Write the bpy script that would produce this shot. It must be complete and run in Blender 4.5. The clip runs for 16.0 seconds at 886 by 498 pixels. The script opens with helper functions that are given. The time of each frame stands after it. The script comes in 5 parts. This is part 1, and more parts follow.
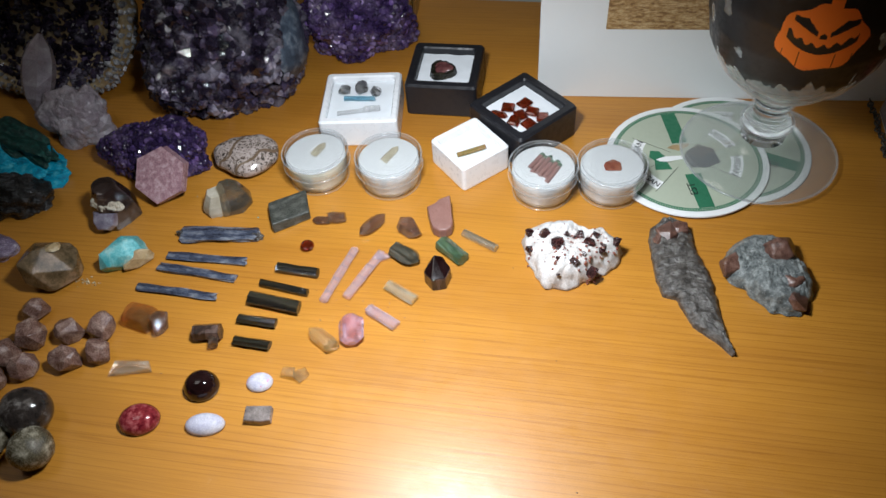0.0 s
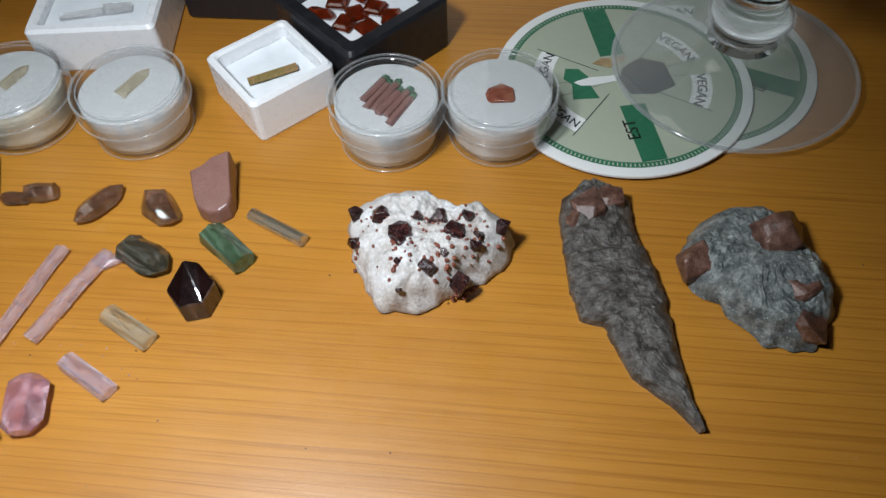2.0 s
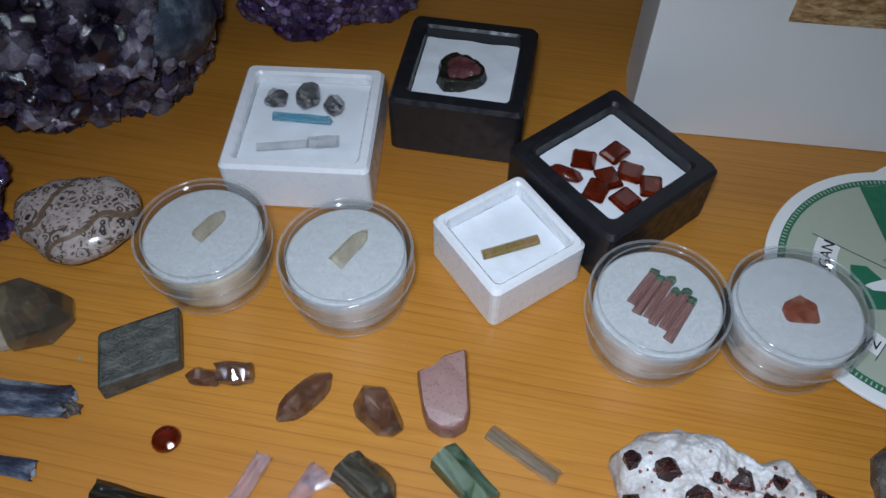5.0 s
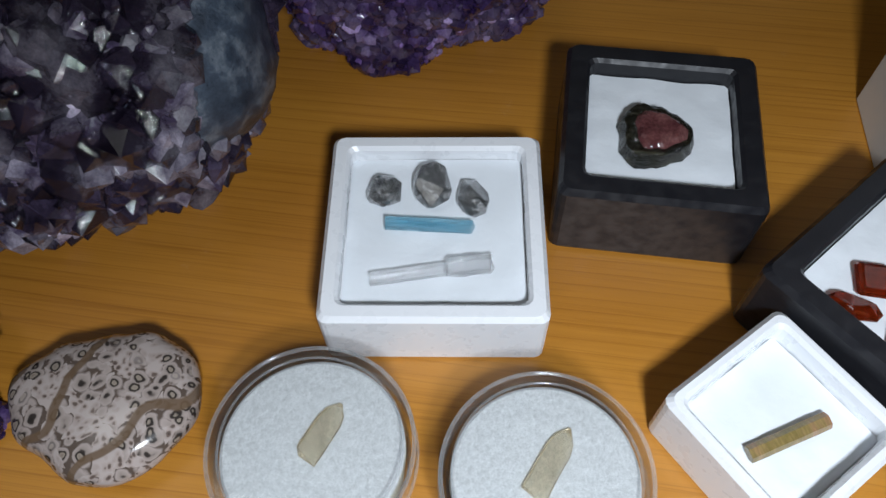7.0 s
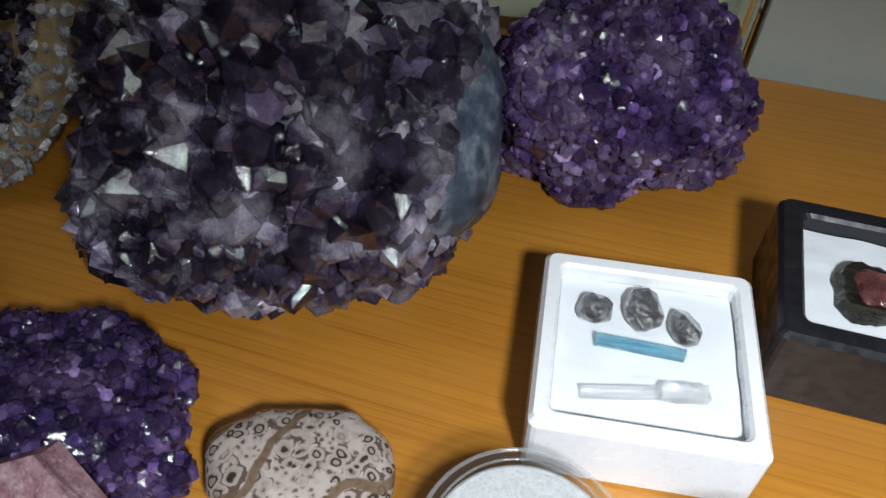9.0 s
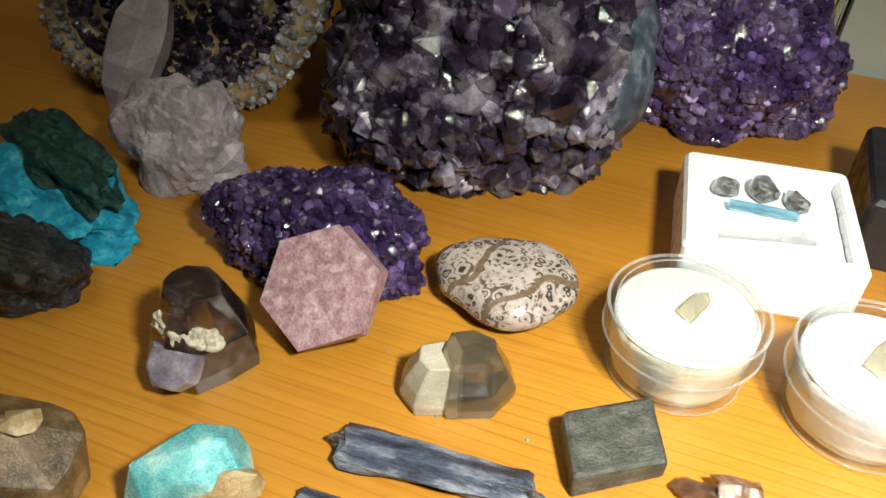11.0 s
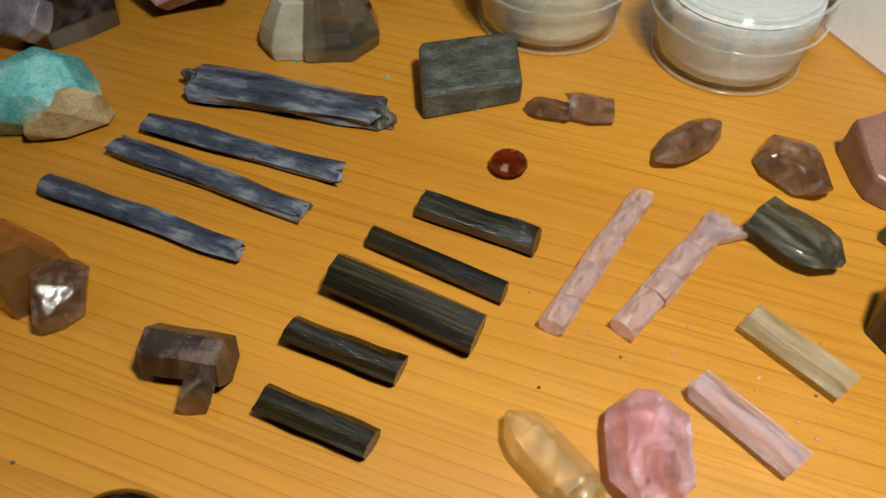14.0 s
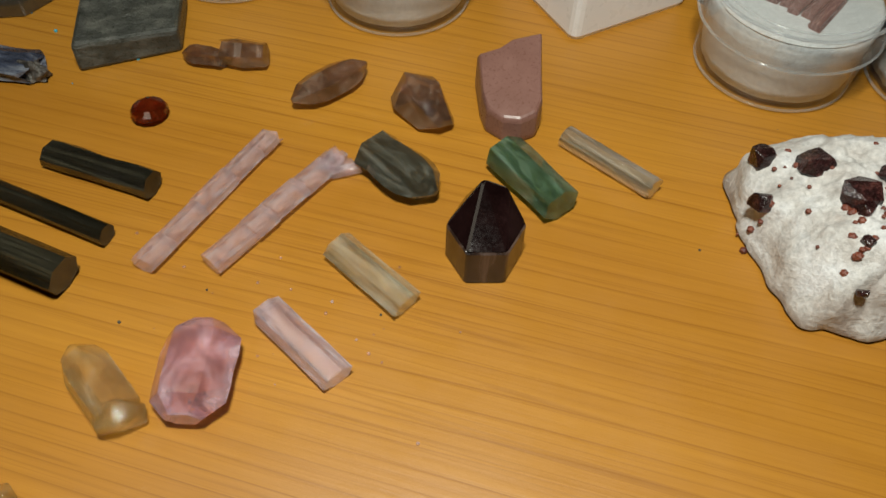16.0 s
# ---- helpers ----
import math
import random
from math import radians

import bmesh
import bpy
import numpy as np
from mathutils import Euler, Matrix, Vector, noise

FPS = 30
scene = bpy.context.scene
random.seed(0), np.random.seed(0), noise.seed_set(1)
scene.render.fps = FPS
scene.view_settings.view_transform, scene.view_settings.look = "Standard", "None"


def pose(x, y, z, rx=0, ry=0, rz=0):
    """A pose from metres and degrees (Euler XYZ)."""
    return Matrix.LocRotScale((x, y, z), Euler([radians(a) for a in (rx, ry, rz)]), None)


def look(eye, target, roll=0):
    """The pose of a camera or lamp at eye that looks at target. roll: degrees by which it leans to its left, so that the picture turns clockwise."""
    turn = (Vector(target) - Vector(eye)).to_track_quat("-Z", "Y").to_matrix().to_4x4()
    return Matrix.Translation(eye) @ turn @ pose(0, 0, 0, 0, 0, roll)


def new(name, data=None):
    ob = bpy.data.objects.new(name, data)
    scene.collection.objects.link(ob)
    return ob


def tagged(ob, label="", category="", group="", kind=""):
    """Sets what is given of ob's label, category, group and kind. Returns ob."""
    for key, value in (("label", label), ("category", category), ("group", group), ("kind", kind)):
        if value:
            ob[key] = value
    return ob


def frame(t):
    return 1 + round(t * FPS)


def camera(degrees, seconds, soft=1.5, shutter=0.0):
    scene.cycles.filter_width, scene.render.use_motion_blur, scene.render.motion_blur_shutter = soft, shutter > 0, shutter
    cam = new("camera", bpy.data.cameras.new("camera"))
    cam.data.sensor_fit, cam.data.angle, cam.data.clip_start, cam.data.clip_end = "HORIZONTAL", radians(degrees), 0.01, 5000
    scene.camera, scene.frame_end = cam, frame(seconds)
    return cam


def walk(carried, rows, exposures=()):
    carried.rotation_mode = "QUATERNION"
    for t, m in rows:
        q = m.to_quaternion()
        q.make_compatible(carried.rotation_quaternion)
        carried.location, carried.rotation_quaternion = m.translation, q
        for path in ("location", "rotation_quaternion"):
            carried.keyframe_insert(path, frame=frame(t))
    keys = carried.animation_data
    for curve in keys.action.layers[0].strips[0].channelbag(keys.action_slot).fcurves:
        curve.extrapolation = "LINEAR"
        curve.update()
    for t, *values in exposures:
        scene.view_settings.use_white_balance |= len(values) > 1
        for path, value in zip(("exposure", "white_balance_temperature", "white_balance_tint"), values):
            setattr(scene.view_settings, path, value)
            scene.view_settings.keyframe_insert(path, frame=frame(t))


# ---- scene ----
cam = camera(59.9, 16.0)
PATH = [
    (0, (0.0904, -0.0054, 0.3367), (0.0461, 0.1842, 0.1085), -5.26),
    (0.5, (0.1077, 0.0411, 0.2912), (0.0710, 0.2251, 0.0571), -4.85),
    (1, (0.1190, 0.0908, 0.2473), (0.0837, 0.2679, 0.0077), -5.62),
    (1.5, (0.1250, 0.1148, 0.2233), (0.0985, 0.2879, -0.0203), -4.10),
    (2, (0.1229, 0.1315, 0.2092), (0.0988, 0.3031, -0.0357), -2.94),
    (2.5, (0.1115, 0.1549, 0.1976), (0.0857, 0.3266, -0.0470), -1.90),
    (3, (0.0967, 0.1771, 0.1882), (0.0731, 0.3506, -0.0554), -0.49),
    (3.5, (0.0821, 0.1886, 0.1848), (0.0577, 0.3610, -0.0595), 0.42),
    (4, (0.0720, 0.1958, 0.1910), (0.0463, 0.3664, -0.0544), 0.42),
    (4.5, (0.0528, 0.1994, 0.2047), (0.0243, 0.3715, -0.0394), 0.21),
    (5, (0.0397, 0.1980, 0.2085), (0.0051, 0.3723, -0.0332), -0.22),
    (5.2, (0.0334, 0.2073, 0.2091), (-0.0002, 0.3794, -0.0343), -0.52),
    (7.3, (-0.0332, 0.2902, 0.1661), (-0.0590, 0.4408, -0.0921), -1.95),
    (7.5, (-0.0357, 0.2913, 0.1655), (-0.0665, 0.4412, -0.0926), -3.03),
    (8, (-0.0446, 0.2940, 0.1597), (-0.0820, 0.4505, -0.0935), -2.97),
    (8.5, (-0.0559, 0.2884, 0.1626), (-0.0984, 0.4672, -0.0745), 0.71),
    (9, (-0.0613, 0.2672, 0.1630), (-0.1196, 0.4637, -0.0561), 1.21),
    (9.2, (-0.0660, 0.2577, 0.1627), (-0.1256, 0.4629, -0.0479), 2.09),
    (11.3, (-0.0706, 0.1656, 0.1570), (-0.1547, 0.3796, -0.0357), 1.35),
    (11.5, (-0.0711, 0.1639, 0.1561), (-0.1537, 0.3729, -0.0426), 1.13),
    (12, (-0.0663, 0.1564, 0.1449), (-0.1472, 0.3604, -0.0596), 0.80),
    (12.5, (-0.0630, 0.1525, 0.1339), (-0.1411, 0.3506, -0.0775), 0.85),
    (13, (-0.0534, 0.1479, 0.1246), (-0.1285, 0.3396, -0.0937), 0.44),
    (13.5, (-0.0375, 0.1490, 0.1156), (-0.1107, 0.3340, -0.1089), 0.01),
    (14, (-0.0251, 0.1487, 0.1154), (-0.0926, 0.3308, -0.1133), 0.39),
    (14.5, (-0.0055, 0.1490, 0.1142), (-0.0711, 0.3313, -0.1148), 0.02),
    (15, (0.0074, 0.1542, 0.1171), (-0.0483, 0.3297, -0.1197), 1.18),
    (15.5, (0.0290, 0.1610, 0.1181), (-0.0248, 0.3375, -0.1185), 0.51),
    (16, (0.0414, 0.1628, 0.1194), (-0.0051, 0.3380, -0.1196), 1.73),
]
# the phone's own exposure and white balance: cool at first, warmer and darker over the crystals at the end
EXPOSURES = [(0, 0.05, 5550, 8), (1, -0.2, 5600, 7), (2, -0.52, 5550, 7), (3.5, -0.75, 5180, 9), (5, -0.82, 5060, 9), (7.5, -0.05, 5450, 8), (9.2, 0.45, 5600, 7), (11.3, 1.0, 6550, 0), (12.5, 0.45, 6800, 0), (14, -0.27, 6400, 1), (16, -0.8, 6400, 1)]
walk(cam, [(t, look(eye, target, roll)) for t, eye, target, roll in PATH], EXPOSURES)

# ---- light: the phone's torch above the table, a dim room round it, an added fill lamp ----
world = bpy.data.worlds.new("room_light")
scene.world = world
world.use_nodes = True
world.node_tree.nodes["Background"].inputs[0].default_value = (0.9, 0.8, 0.7, 1)
world.node_tree.nodes["Background"].inputs[1].default_value = 0.02
torch = new("torch_light", bpy.data.lights.new("torch_light", "SPOT"))
torch.data.energy, torch.data.shadow_soft_size, torch.data.color = 5.9, 0.018, (1.0, 0.95, 0.87)
torch.data.spot_size, torch.data.spot_blend = radians(122), 1.0
torch.matrix_world = look((0.030, 0.190, 0.250), (0.030, 0.224, 0.0))
# unseen area lamp, added as soft fill against the torch's hard shadows
fill_lamp = new("added_fill_light", bpy.data.lights.new("added_fill_light", "AREA"))
fill_lamp.data.energy, fill_lamp.data.size, fill_lamp.data.color = 2.6, 0.6, (1.0, 0.88, 0.72)
fill_lamp.location = (-0.6, 0.3, 1.6)
scene.view_settings.exposure = 0.0

# ---- materials ----
def nodes_of(name):
    m = bpy.data.materials.new(name)
    m.use_nodes = True
    nt = m.node_tree
    return m, nt, nt.nodes["Principled BSDF"]


def add(nt, kind, **sets):
    n = nt.nodes.new(kind)
    for k, v in sets.items():
        if k in n.inputs:
            n.inputs[k].default_value = v
    return n


def coords(nt, scale=(1, 1, 1), rot=(0, 0, 0), world_space=False):
    mp = nt.nodes.new("ShaderNodeMapping")
    mp.inputs["Scale"].default_value, mp.inputs["Rotation"].default_value = scale, rot
    if world_space:
        src = nt.nodes.new("ShaderNodeNewGeometry").outputs["Position"]
    else:
        src = nt.nodes.new("ShaderNodeTexCoord").outputs["Object"]
    nt.links.new(src, mp.inputs["Vector"])
    return mp.outputs["Vector"]


def ramp(nt, fac, stops):
    r = nt.nodes.new("ShaderNodeValToRGB")
    el = r.color_ramp.elements
    while len(el) < len(stops):
        el.new(0.5)
    for e, (p, c) in zip(el, stops):
        e.position, e.color = p, (*c, 1) if len(c) == 3 else c
    nt.links.new(fac, r.inputs[0])
    return r.outputs[0]


def bump(nt, bsdf, height, strength, dist):
    b = add(nt, "ShaderNodeBump", Strength=strength, Distance=dist)
    nt.links.new(height, b.inputs["Height"])
    nt.links.new(b.outputs[0], bsdf.inputs["Normal"])
    return b


def mixc(nt, fac, a, b, mode="MIX"):
    m = nt.nodes.new("ShaderNodeMix")
    m.data_type, m.blend_type = "RGBA", mode
    for sock, val in ((m.inputs[0], fac), (m.inputs[6], a), (m.inputs[7], b)):
        if hasattr(val, "is_linked"):
            nt.links.new(val, sock)
        elif isinstance(val, (int, float)):
            sock.default_value = val
        else:
            sock.default_value = (*val, 1)
    return m.outputs[2]


def stone(name, dark, mid, light, scale=150, stretch=(1, 1, 1), rough=0.35, trans=0.0, relief=0.4, grain=1500, spread=0.22, facet_glint=0.0, specks=None, gmix=0.8):
    """Mineral: three colours on a broad noise, fine grain, relief along the stretch, light through it if wanted."""
    m, nt, b = nodes_of(name)
    scale, spread = scale * 1.7, spread * 0.72
    v = coords(nt, stretch)
    n1 = add(nt, "ShaderNodeTexNoise", Scale=scale, Detail=6.0, Roughness=0.6)
    n2 = add(nt, "ShaderNodeTexNoise", Scale=grain, Detail=4.0, Roughness=0.7)
    nt.links.new(v, n1.inputs["Vector"])
    nt.links.new(v, n2.inputs["Vector"])
    col = ramp(nt, n1.outputs[0], [(0.5 - spread, dark), (0.5, mid), (0.5 + spread, light)])
    g = ramp(nt, n2.outputs[0], [(0.3, (0.65, 0.65, 0.65)), (0.7, (1.2, 1.2, 1.2))])
    col = mixc(nt, gmix, col, g, "MULTIPLY")
    if specks:
        vo = add(nt, "ShaderNodeTexVoronoi", Scale=specks[1])
        nt.links.new(v, vo.inputs["Vector"])
        col = mixc(nt, ramp(nt, vo.outputs["Distance"], [(0.12, (1, 1, 1)), (0.2, (0, 0, 0))]), col, specks[0])
    if facet_glint:
        # brightness per crystal: a few whitened as painted glints, others darkened
        gi = nt.nodes.new("ShaderNodeNewGeometry")
        col = mixc(nt, facet_glint, col, ramp(nt, gi.outputs["Random Per Island"], [(0, (0.18, 0.18, 0.18)), (0.7, (1.0, 1.0, 1.0)), (0.93, (1.7, 1.7, 1.7)), (1, (4.0, 4.0, 4.0))]), "MULTIPLY")
    nt.links.new(col, b.inputs["Base Color"])
    r = ramp(nt, n2.outputs[0], [(0.3, (rough * 0.6,) * 3), (0.75, (min(1, rough * 1.5),) * 3)])
    nt.links.new(r, b.inputs["Roughness"])
    b.inputs["Transmission Weight"].default_value = trans
    b.inputs["IOR"].default_value = 1.52
    h = mixc(nt, 0.4, n1.outputs[0], n2.outputs[0])
    bump(nt, b, h, relief, 0.0012)
    return m


def gem(name, col, veil, amount=0.25, rough=0.03, scale=320, stretch=(1, 1, 1), relief=0.35, pass_on=0.4, depth=0.40):
    """Clear coloured crystal: glassy body with darker depths, milky veils and pale streaks inside, a rippled glossy skin; part of the light goes through."""
    m, nt, b = nodes_of(name)
    v = coords(nt, stretch)
    n1 = add(nt, "ShaderNodeTexNoise", Scale=scale, Detail=6.0, Roughness=0.66, Distortion=0.8)
    n2 = add(nt, "ShaderNodeTexNoise", Scale=scale * 2.6, Detail=5.0, Roughness=0.7)
    vo = add(nt, "ShaderNodeTexVoronoi", Scale=scale * 1.3)
    for t_ in (n1, n2, vo):
        nt.links.new(v, t_.inputs["Vector"])
    # pale: milky veils and streaks, with whitish highlights put into the colour
    pale = [min(1.0, 0.30 + 0.70 * c) for c in col]
    deep = [0.25 * c + 0.4 * w for c, w in zip(col, veil)]
    cut = 0.64 - 0.34 * amount
    c1 = ramp(nt, n1.outputs[0], [(depth - 0.16, deep), (depth + 0.08, col), (cut - 0.02, col), (cut + 0.24, pale)])
    cells = ramp(nt, vo.outputs["Color"], [(0.2, (0.55, 0.55, 0.55)), (0.8, (1.4, 1.4, 1.4))])
    c2 = mixc(nt, 0.35, c1, cells, "MULTIPLY")
    streak = ramp(nt, n2.outputs[0], [(0.60, (0, 0, 0)), (0.72, (0.6, 0.6, 0.6))])
    nt.links.new(mixc(nt, streak, c2, pale), b.inputs["Base Color"])
    nt.links.new(ramp(nt, n1.outputs[0], [(cut - 0.06, (0.88,) * 3), (cut + 0.20, (0.45,) * 3)]), b.inputs["Transmission Weight"])
    b.inputs["IOR"].default_value = 1.58
    nt.links.new(ramp(nt, n2.outputs[0], [(0.35, (rough,) * 3), (0.75, (rough * 5,) * 3)]), b.inputs["Roughness"])
    b.inputs["Coat Weight"].default_value, b.inputs["Coat Roughness"].default_value, b.inputs["Coat IOR"].default_value = 1.0, 0.05, 1.7
    bump(nt, b, mixc(nt, 0.5, n1.outputs[0], cells), relief * 0.55, 0.0010)
    tr = nt.nodes.new("ShaderNodeBsdfTransparent")
    tr.inputs[0].default_value = (*[0.2 + 0.8 * c for c in col], 1)
    out = nt.nodes.new("ShaderNodeMixShader")
    out.inputs[0].default_value = pass_on
    nt.links.new(b.outputs[0], out.inputs[1])
    nt.links.new(tr.outputs[0], out.inputs[2])
    nt.links.new(out.outputs[0], nt.nodes["Material Output"].inputs[0])
    return m


def plastic(name, col, rough, wear=0.1, bumpy=0.05):
    m, nt, b = nodes_of(name)
    v = coords(nt, world_space=True)
    n = add(nt, "ShaderNodeTexNoise", Scale=300.0, Detail=6.0)
    n2 = add(nt, "ShaderNodeTexNoise", Scale=35.0, Detail=3.0)
    nt.links.new(v, n.inputs["Vector"])
    nt.links.new(v, n2.inputs["Vector"])
    c = mixc(nt, n2.outputs[0], [x * (1 - wear) for x in col], [min(1, x * (1 + wear)) for x in col])
    nt.links.new(c, b.inputs["Base Color"])
    nt.links.new(ramp(nt, n.outputs[0], [(0.35, (rough * 0.7,) * 3), (0.7, (rough * 1.4,) * 3)]), b.inputs["Roughness"])
    bump(nt, b, n.outputs[0], bumpy, 0.0006)
    return m


def wood():
    m, nt, b = nodes_of("varnished_pine")
    turn = (0, 0, radians(0.3))
    warp = add(nt, "ShaderNodeTexNoise", Scale=1.0, Detail=2.0)
    nt.links.new(coords(nt, (3.0, 14, 14), turn, True), warp.inputs["Vector"])
    add_v = nt.nodes.new("ShaderNodeVectorMath")
    add_v.operation = "MULTIPLY_ADD"
    nt.links.new(warp.outputs[1], add_v.inputs[0])
    add_v.inputs[1].default_value = (0.0, 0.016, 0.0)
    nt.links.new(coords(nt, (0.12, 1, 1), turn, True), add_v.inputs[2])
    wave = add(nt, "ShaderNodeTexWave", Scale=84.0, Distortion=3.4, Detail=3.0)
    wave.inputs["Detail Scale"].default_value = 0.35
    wave.bands_direction, wave.wave_profile = "Y", "SAW"
    nt.links.new(add_v.outputs[0], wave.inputs["Vector"])
    fib = add(nt, "ShaderNodeTexNoise", Scale=1.0, Detail=7.0, Roughness=0.65)
    nt.links.new(coords(nt, (24, 700, 700), turn, True), fib.inputs["Vector"])
    big = add(nt, "ShaderNodeTexNoise", Scale=1.0, Detail=4.0)
    nt.links.new(coords(nt, (4, 22, 22), turn, True), big.inputs["Vector"])
    base = ramp(nt, wave.outputs[1], [(0.0, (0.45, 0.205, 0.021)), (0.80, (0.435, 0.195, 0.019)), (0.90, (0.385, 0.168, 0.014)), (0.96, (0.275, 0.105, 0.008)), (1.0, (0.43, 0.192, 0.019))])
    plain = add(nt, "ShaderNodeTexNoise", Scale=1.0, Detail=2.0)
    nt.links.new(coords(nt, (7, 60, 60), turn, True), plain.inputs["Vector"])
    base = mixc(nt, ramp(nt, plain.outputs[0], [(0.30, (0.12,) * 3), (0.68, (0.70,) * 3)]), base, (0.425, 0.188, 0.018))
    for sx, sy, width, strength, off in ((1.6, 170.0, 0.008, 0.30, 0.0), (3.0, 420.0, 0.010, 0.22, 3.0)):
        gn = add(nt, "ShaderNodeTexNoise", Scale=1.0, Detail=2.5, Roughness=0.5)
        gm = nt.nodes.new("ShaderNodeMapping")
        gm.inputs["Location"].default_value = (off, off, 0)
        nt.links.new(coords(nt, (sx, sy, sy), turn, True), gm.inputs["Vector"])
        nt.links.new(gm.outputs[0], gn.inputs["Vector"])
        line = ramp(nt, gn.outputs[0], [(0.5 - width, (0, 0, 0)), (0.497, (strength,) * 3), (0.503, (strength,) * 3), (0.5 + width * 1.6, (0, 0, 0))])
        base = mixc(nt, line, base, (0.24, 0.088, 0.006))
    base = mixc(nt, 0.42, base, ramp(nt, fib.outputs[0], [(0.3, (0.74, 0.66, 0.58)), (0.7, (1.12, 1.14, 1.18))]), "MULTIPLY")
    base = mixc(nt, 0.8, base, ramp(nt, big.outputs[0], [(0.28, (0.84, 0.78, 0.70)), (0.5, (1.0, 0.99, 0.97)), (0.72, (1.12, 1.15, 1.16))]), "MULTIPLY")
    dirt = add(nt, "ShaderNodeTexNoise", Scale=70.0, Detail=8.0, Roughness=0.75)
    nt.links.new(coords(nt, (1, 1, 1), (0, 0, 0), True), dirt.inputs["Vector"])
    base = mixc(nt, ramp(nt, dirt.outputs[0], [(0.64, (0, 0, 0)), (0.74, (0.35, 0.35, 0.35))]), base, (0.50, 0.30, 0.13))
    nt.links.new(base, b.inputs["Base Color"])
    nt.links.new(ramp(nt, dirt.outputs[0], [(0.35, (0.34,) * 3), (0.7, (0.48,) * 3)]), b.inputs["Roughness"])
    b.inputs["Specular IOR Level"].default_value = 0.5
    b.inputs["Coat Weight"].default_value, b.inputs["Coat Roughness"].default_value = 0.35, 0.36
    bump(nt, b, mixc(nt, 0.6, fib.outputs[0], dirt.outputs[0]), 0.16, 0.0008)
    return m


def clear(name, tint, rough=0.03, gloss=1.0, painted_haze=0.05):
    """Thin clear plastic: passes light straight on, shines at its edges, partly by painted white."""
    m = bpy.data.materials.new(name)
    m.use_nodes = True
    nt = m.node_tree
    nt.nodes.remove(nt.nodes["Principled BSDF"])
    tr = nt.nodes.new("ShaderNodeBsdfTransparent")
    tr.inputs[0].default_value = (*tint, 1)
    lw = add(nt, "ShaderNodeLayerWeight", Blend=0.5)
    gl = nt.nodes.new("ShaderNodeBsdfGlossy")
    gl.inputs["Roughness"].default_value = rough
    gl.inputs[0].default_value = (gloss, gloss, gloss, 1)
    n = add(nt, "ShaderNodeTexNoise", Scale=220.0, Detail=5.0)
    nt.links.new(coords(nt), n.inputs["Vector"])
    nt.links.new(ramp(nt, n.outputs[0], [(0.4, (rough,) * 3), (0.75, (rough * 4,) * 3)]), gl.inputs["Roughness"])
    mx = nt.nodes.new("ShaderNodeMixShader")
    nt.links.new(ramp(nt, lw.outputs["Facing"], [(0.0, (0.04,) * 3), (0.6, (0.09,) * 3), (0.85, (0.26,) * 3), (1.0, (0.8,) * 3)]), mx.inputs[0])
    nt.links.new(tr.outputs[0], mx.inputs[1])
    nt.links.new(gl.outputs[0], mx.inputs[2])
    # diffuse white, growing towards the edges, stands in for their bright shine
    df = nt.nodes.new("ShaderNodeBsdfDiffuse")
    df.inputs[0].default_value = (0.85, 0.86, 0.86, 1)
    hz = nt.nodes.new("ShaderNodeMixShader")
    nt.links.new(ramp(nt, lw.outputs["Facing"], [(0.0, (painted_haze * 0.25,) * 3), (0.7, (painted_haze,) * 3), (0.92, (min(0.5, painted_haze * 6),) * 3), (1.0, (min(0.7, painted_haze * 10),) * 3)]), hz.inputs[0])
    nt.links.new(mx.outputs[0], hz.inputs[1])
    nt.links.new(df.outputs[0], hz.inputs[2])
    nt.links.new(hz.outputs[0], nt.nodes["Material Output"].inputs[0])
    return m


def glass(name, col, rough=0.02):
    m, nt, b = nodes_of(name)
    b.inputs["Base Color"].default_value = (*col, 1)
    b.inputs["Transmission Weight"].default_value = 1.0
    b.inputs["IOR"].default_value = 1.48
    n = add(nt, "ShaderNodeTexNoise", Scale=60.0, Detail=5.0)
    nt.links.new(coords(nt), n.inputs["Vector"])
    nt.links.new(ramp(nt, n.outputs[0], [(0.4, (rough,) * 3), (0.8, (rough * 5,) * 3)]), b.inputs["Roughness"])
    return m


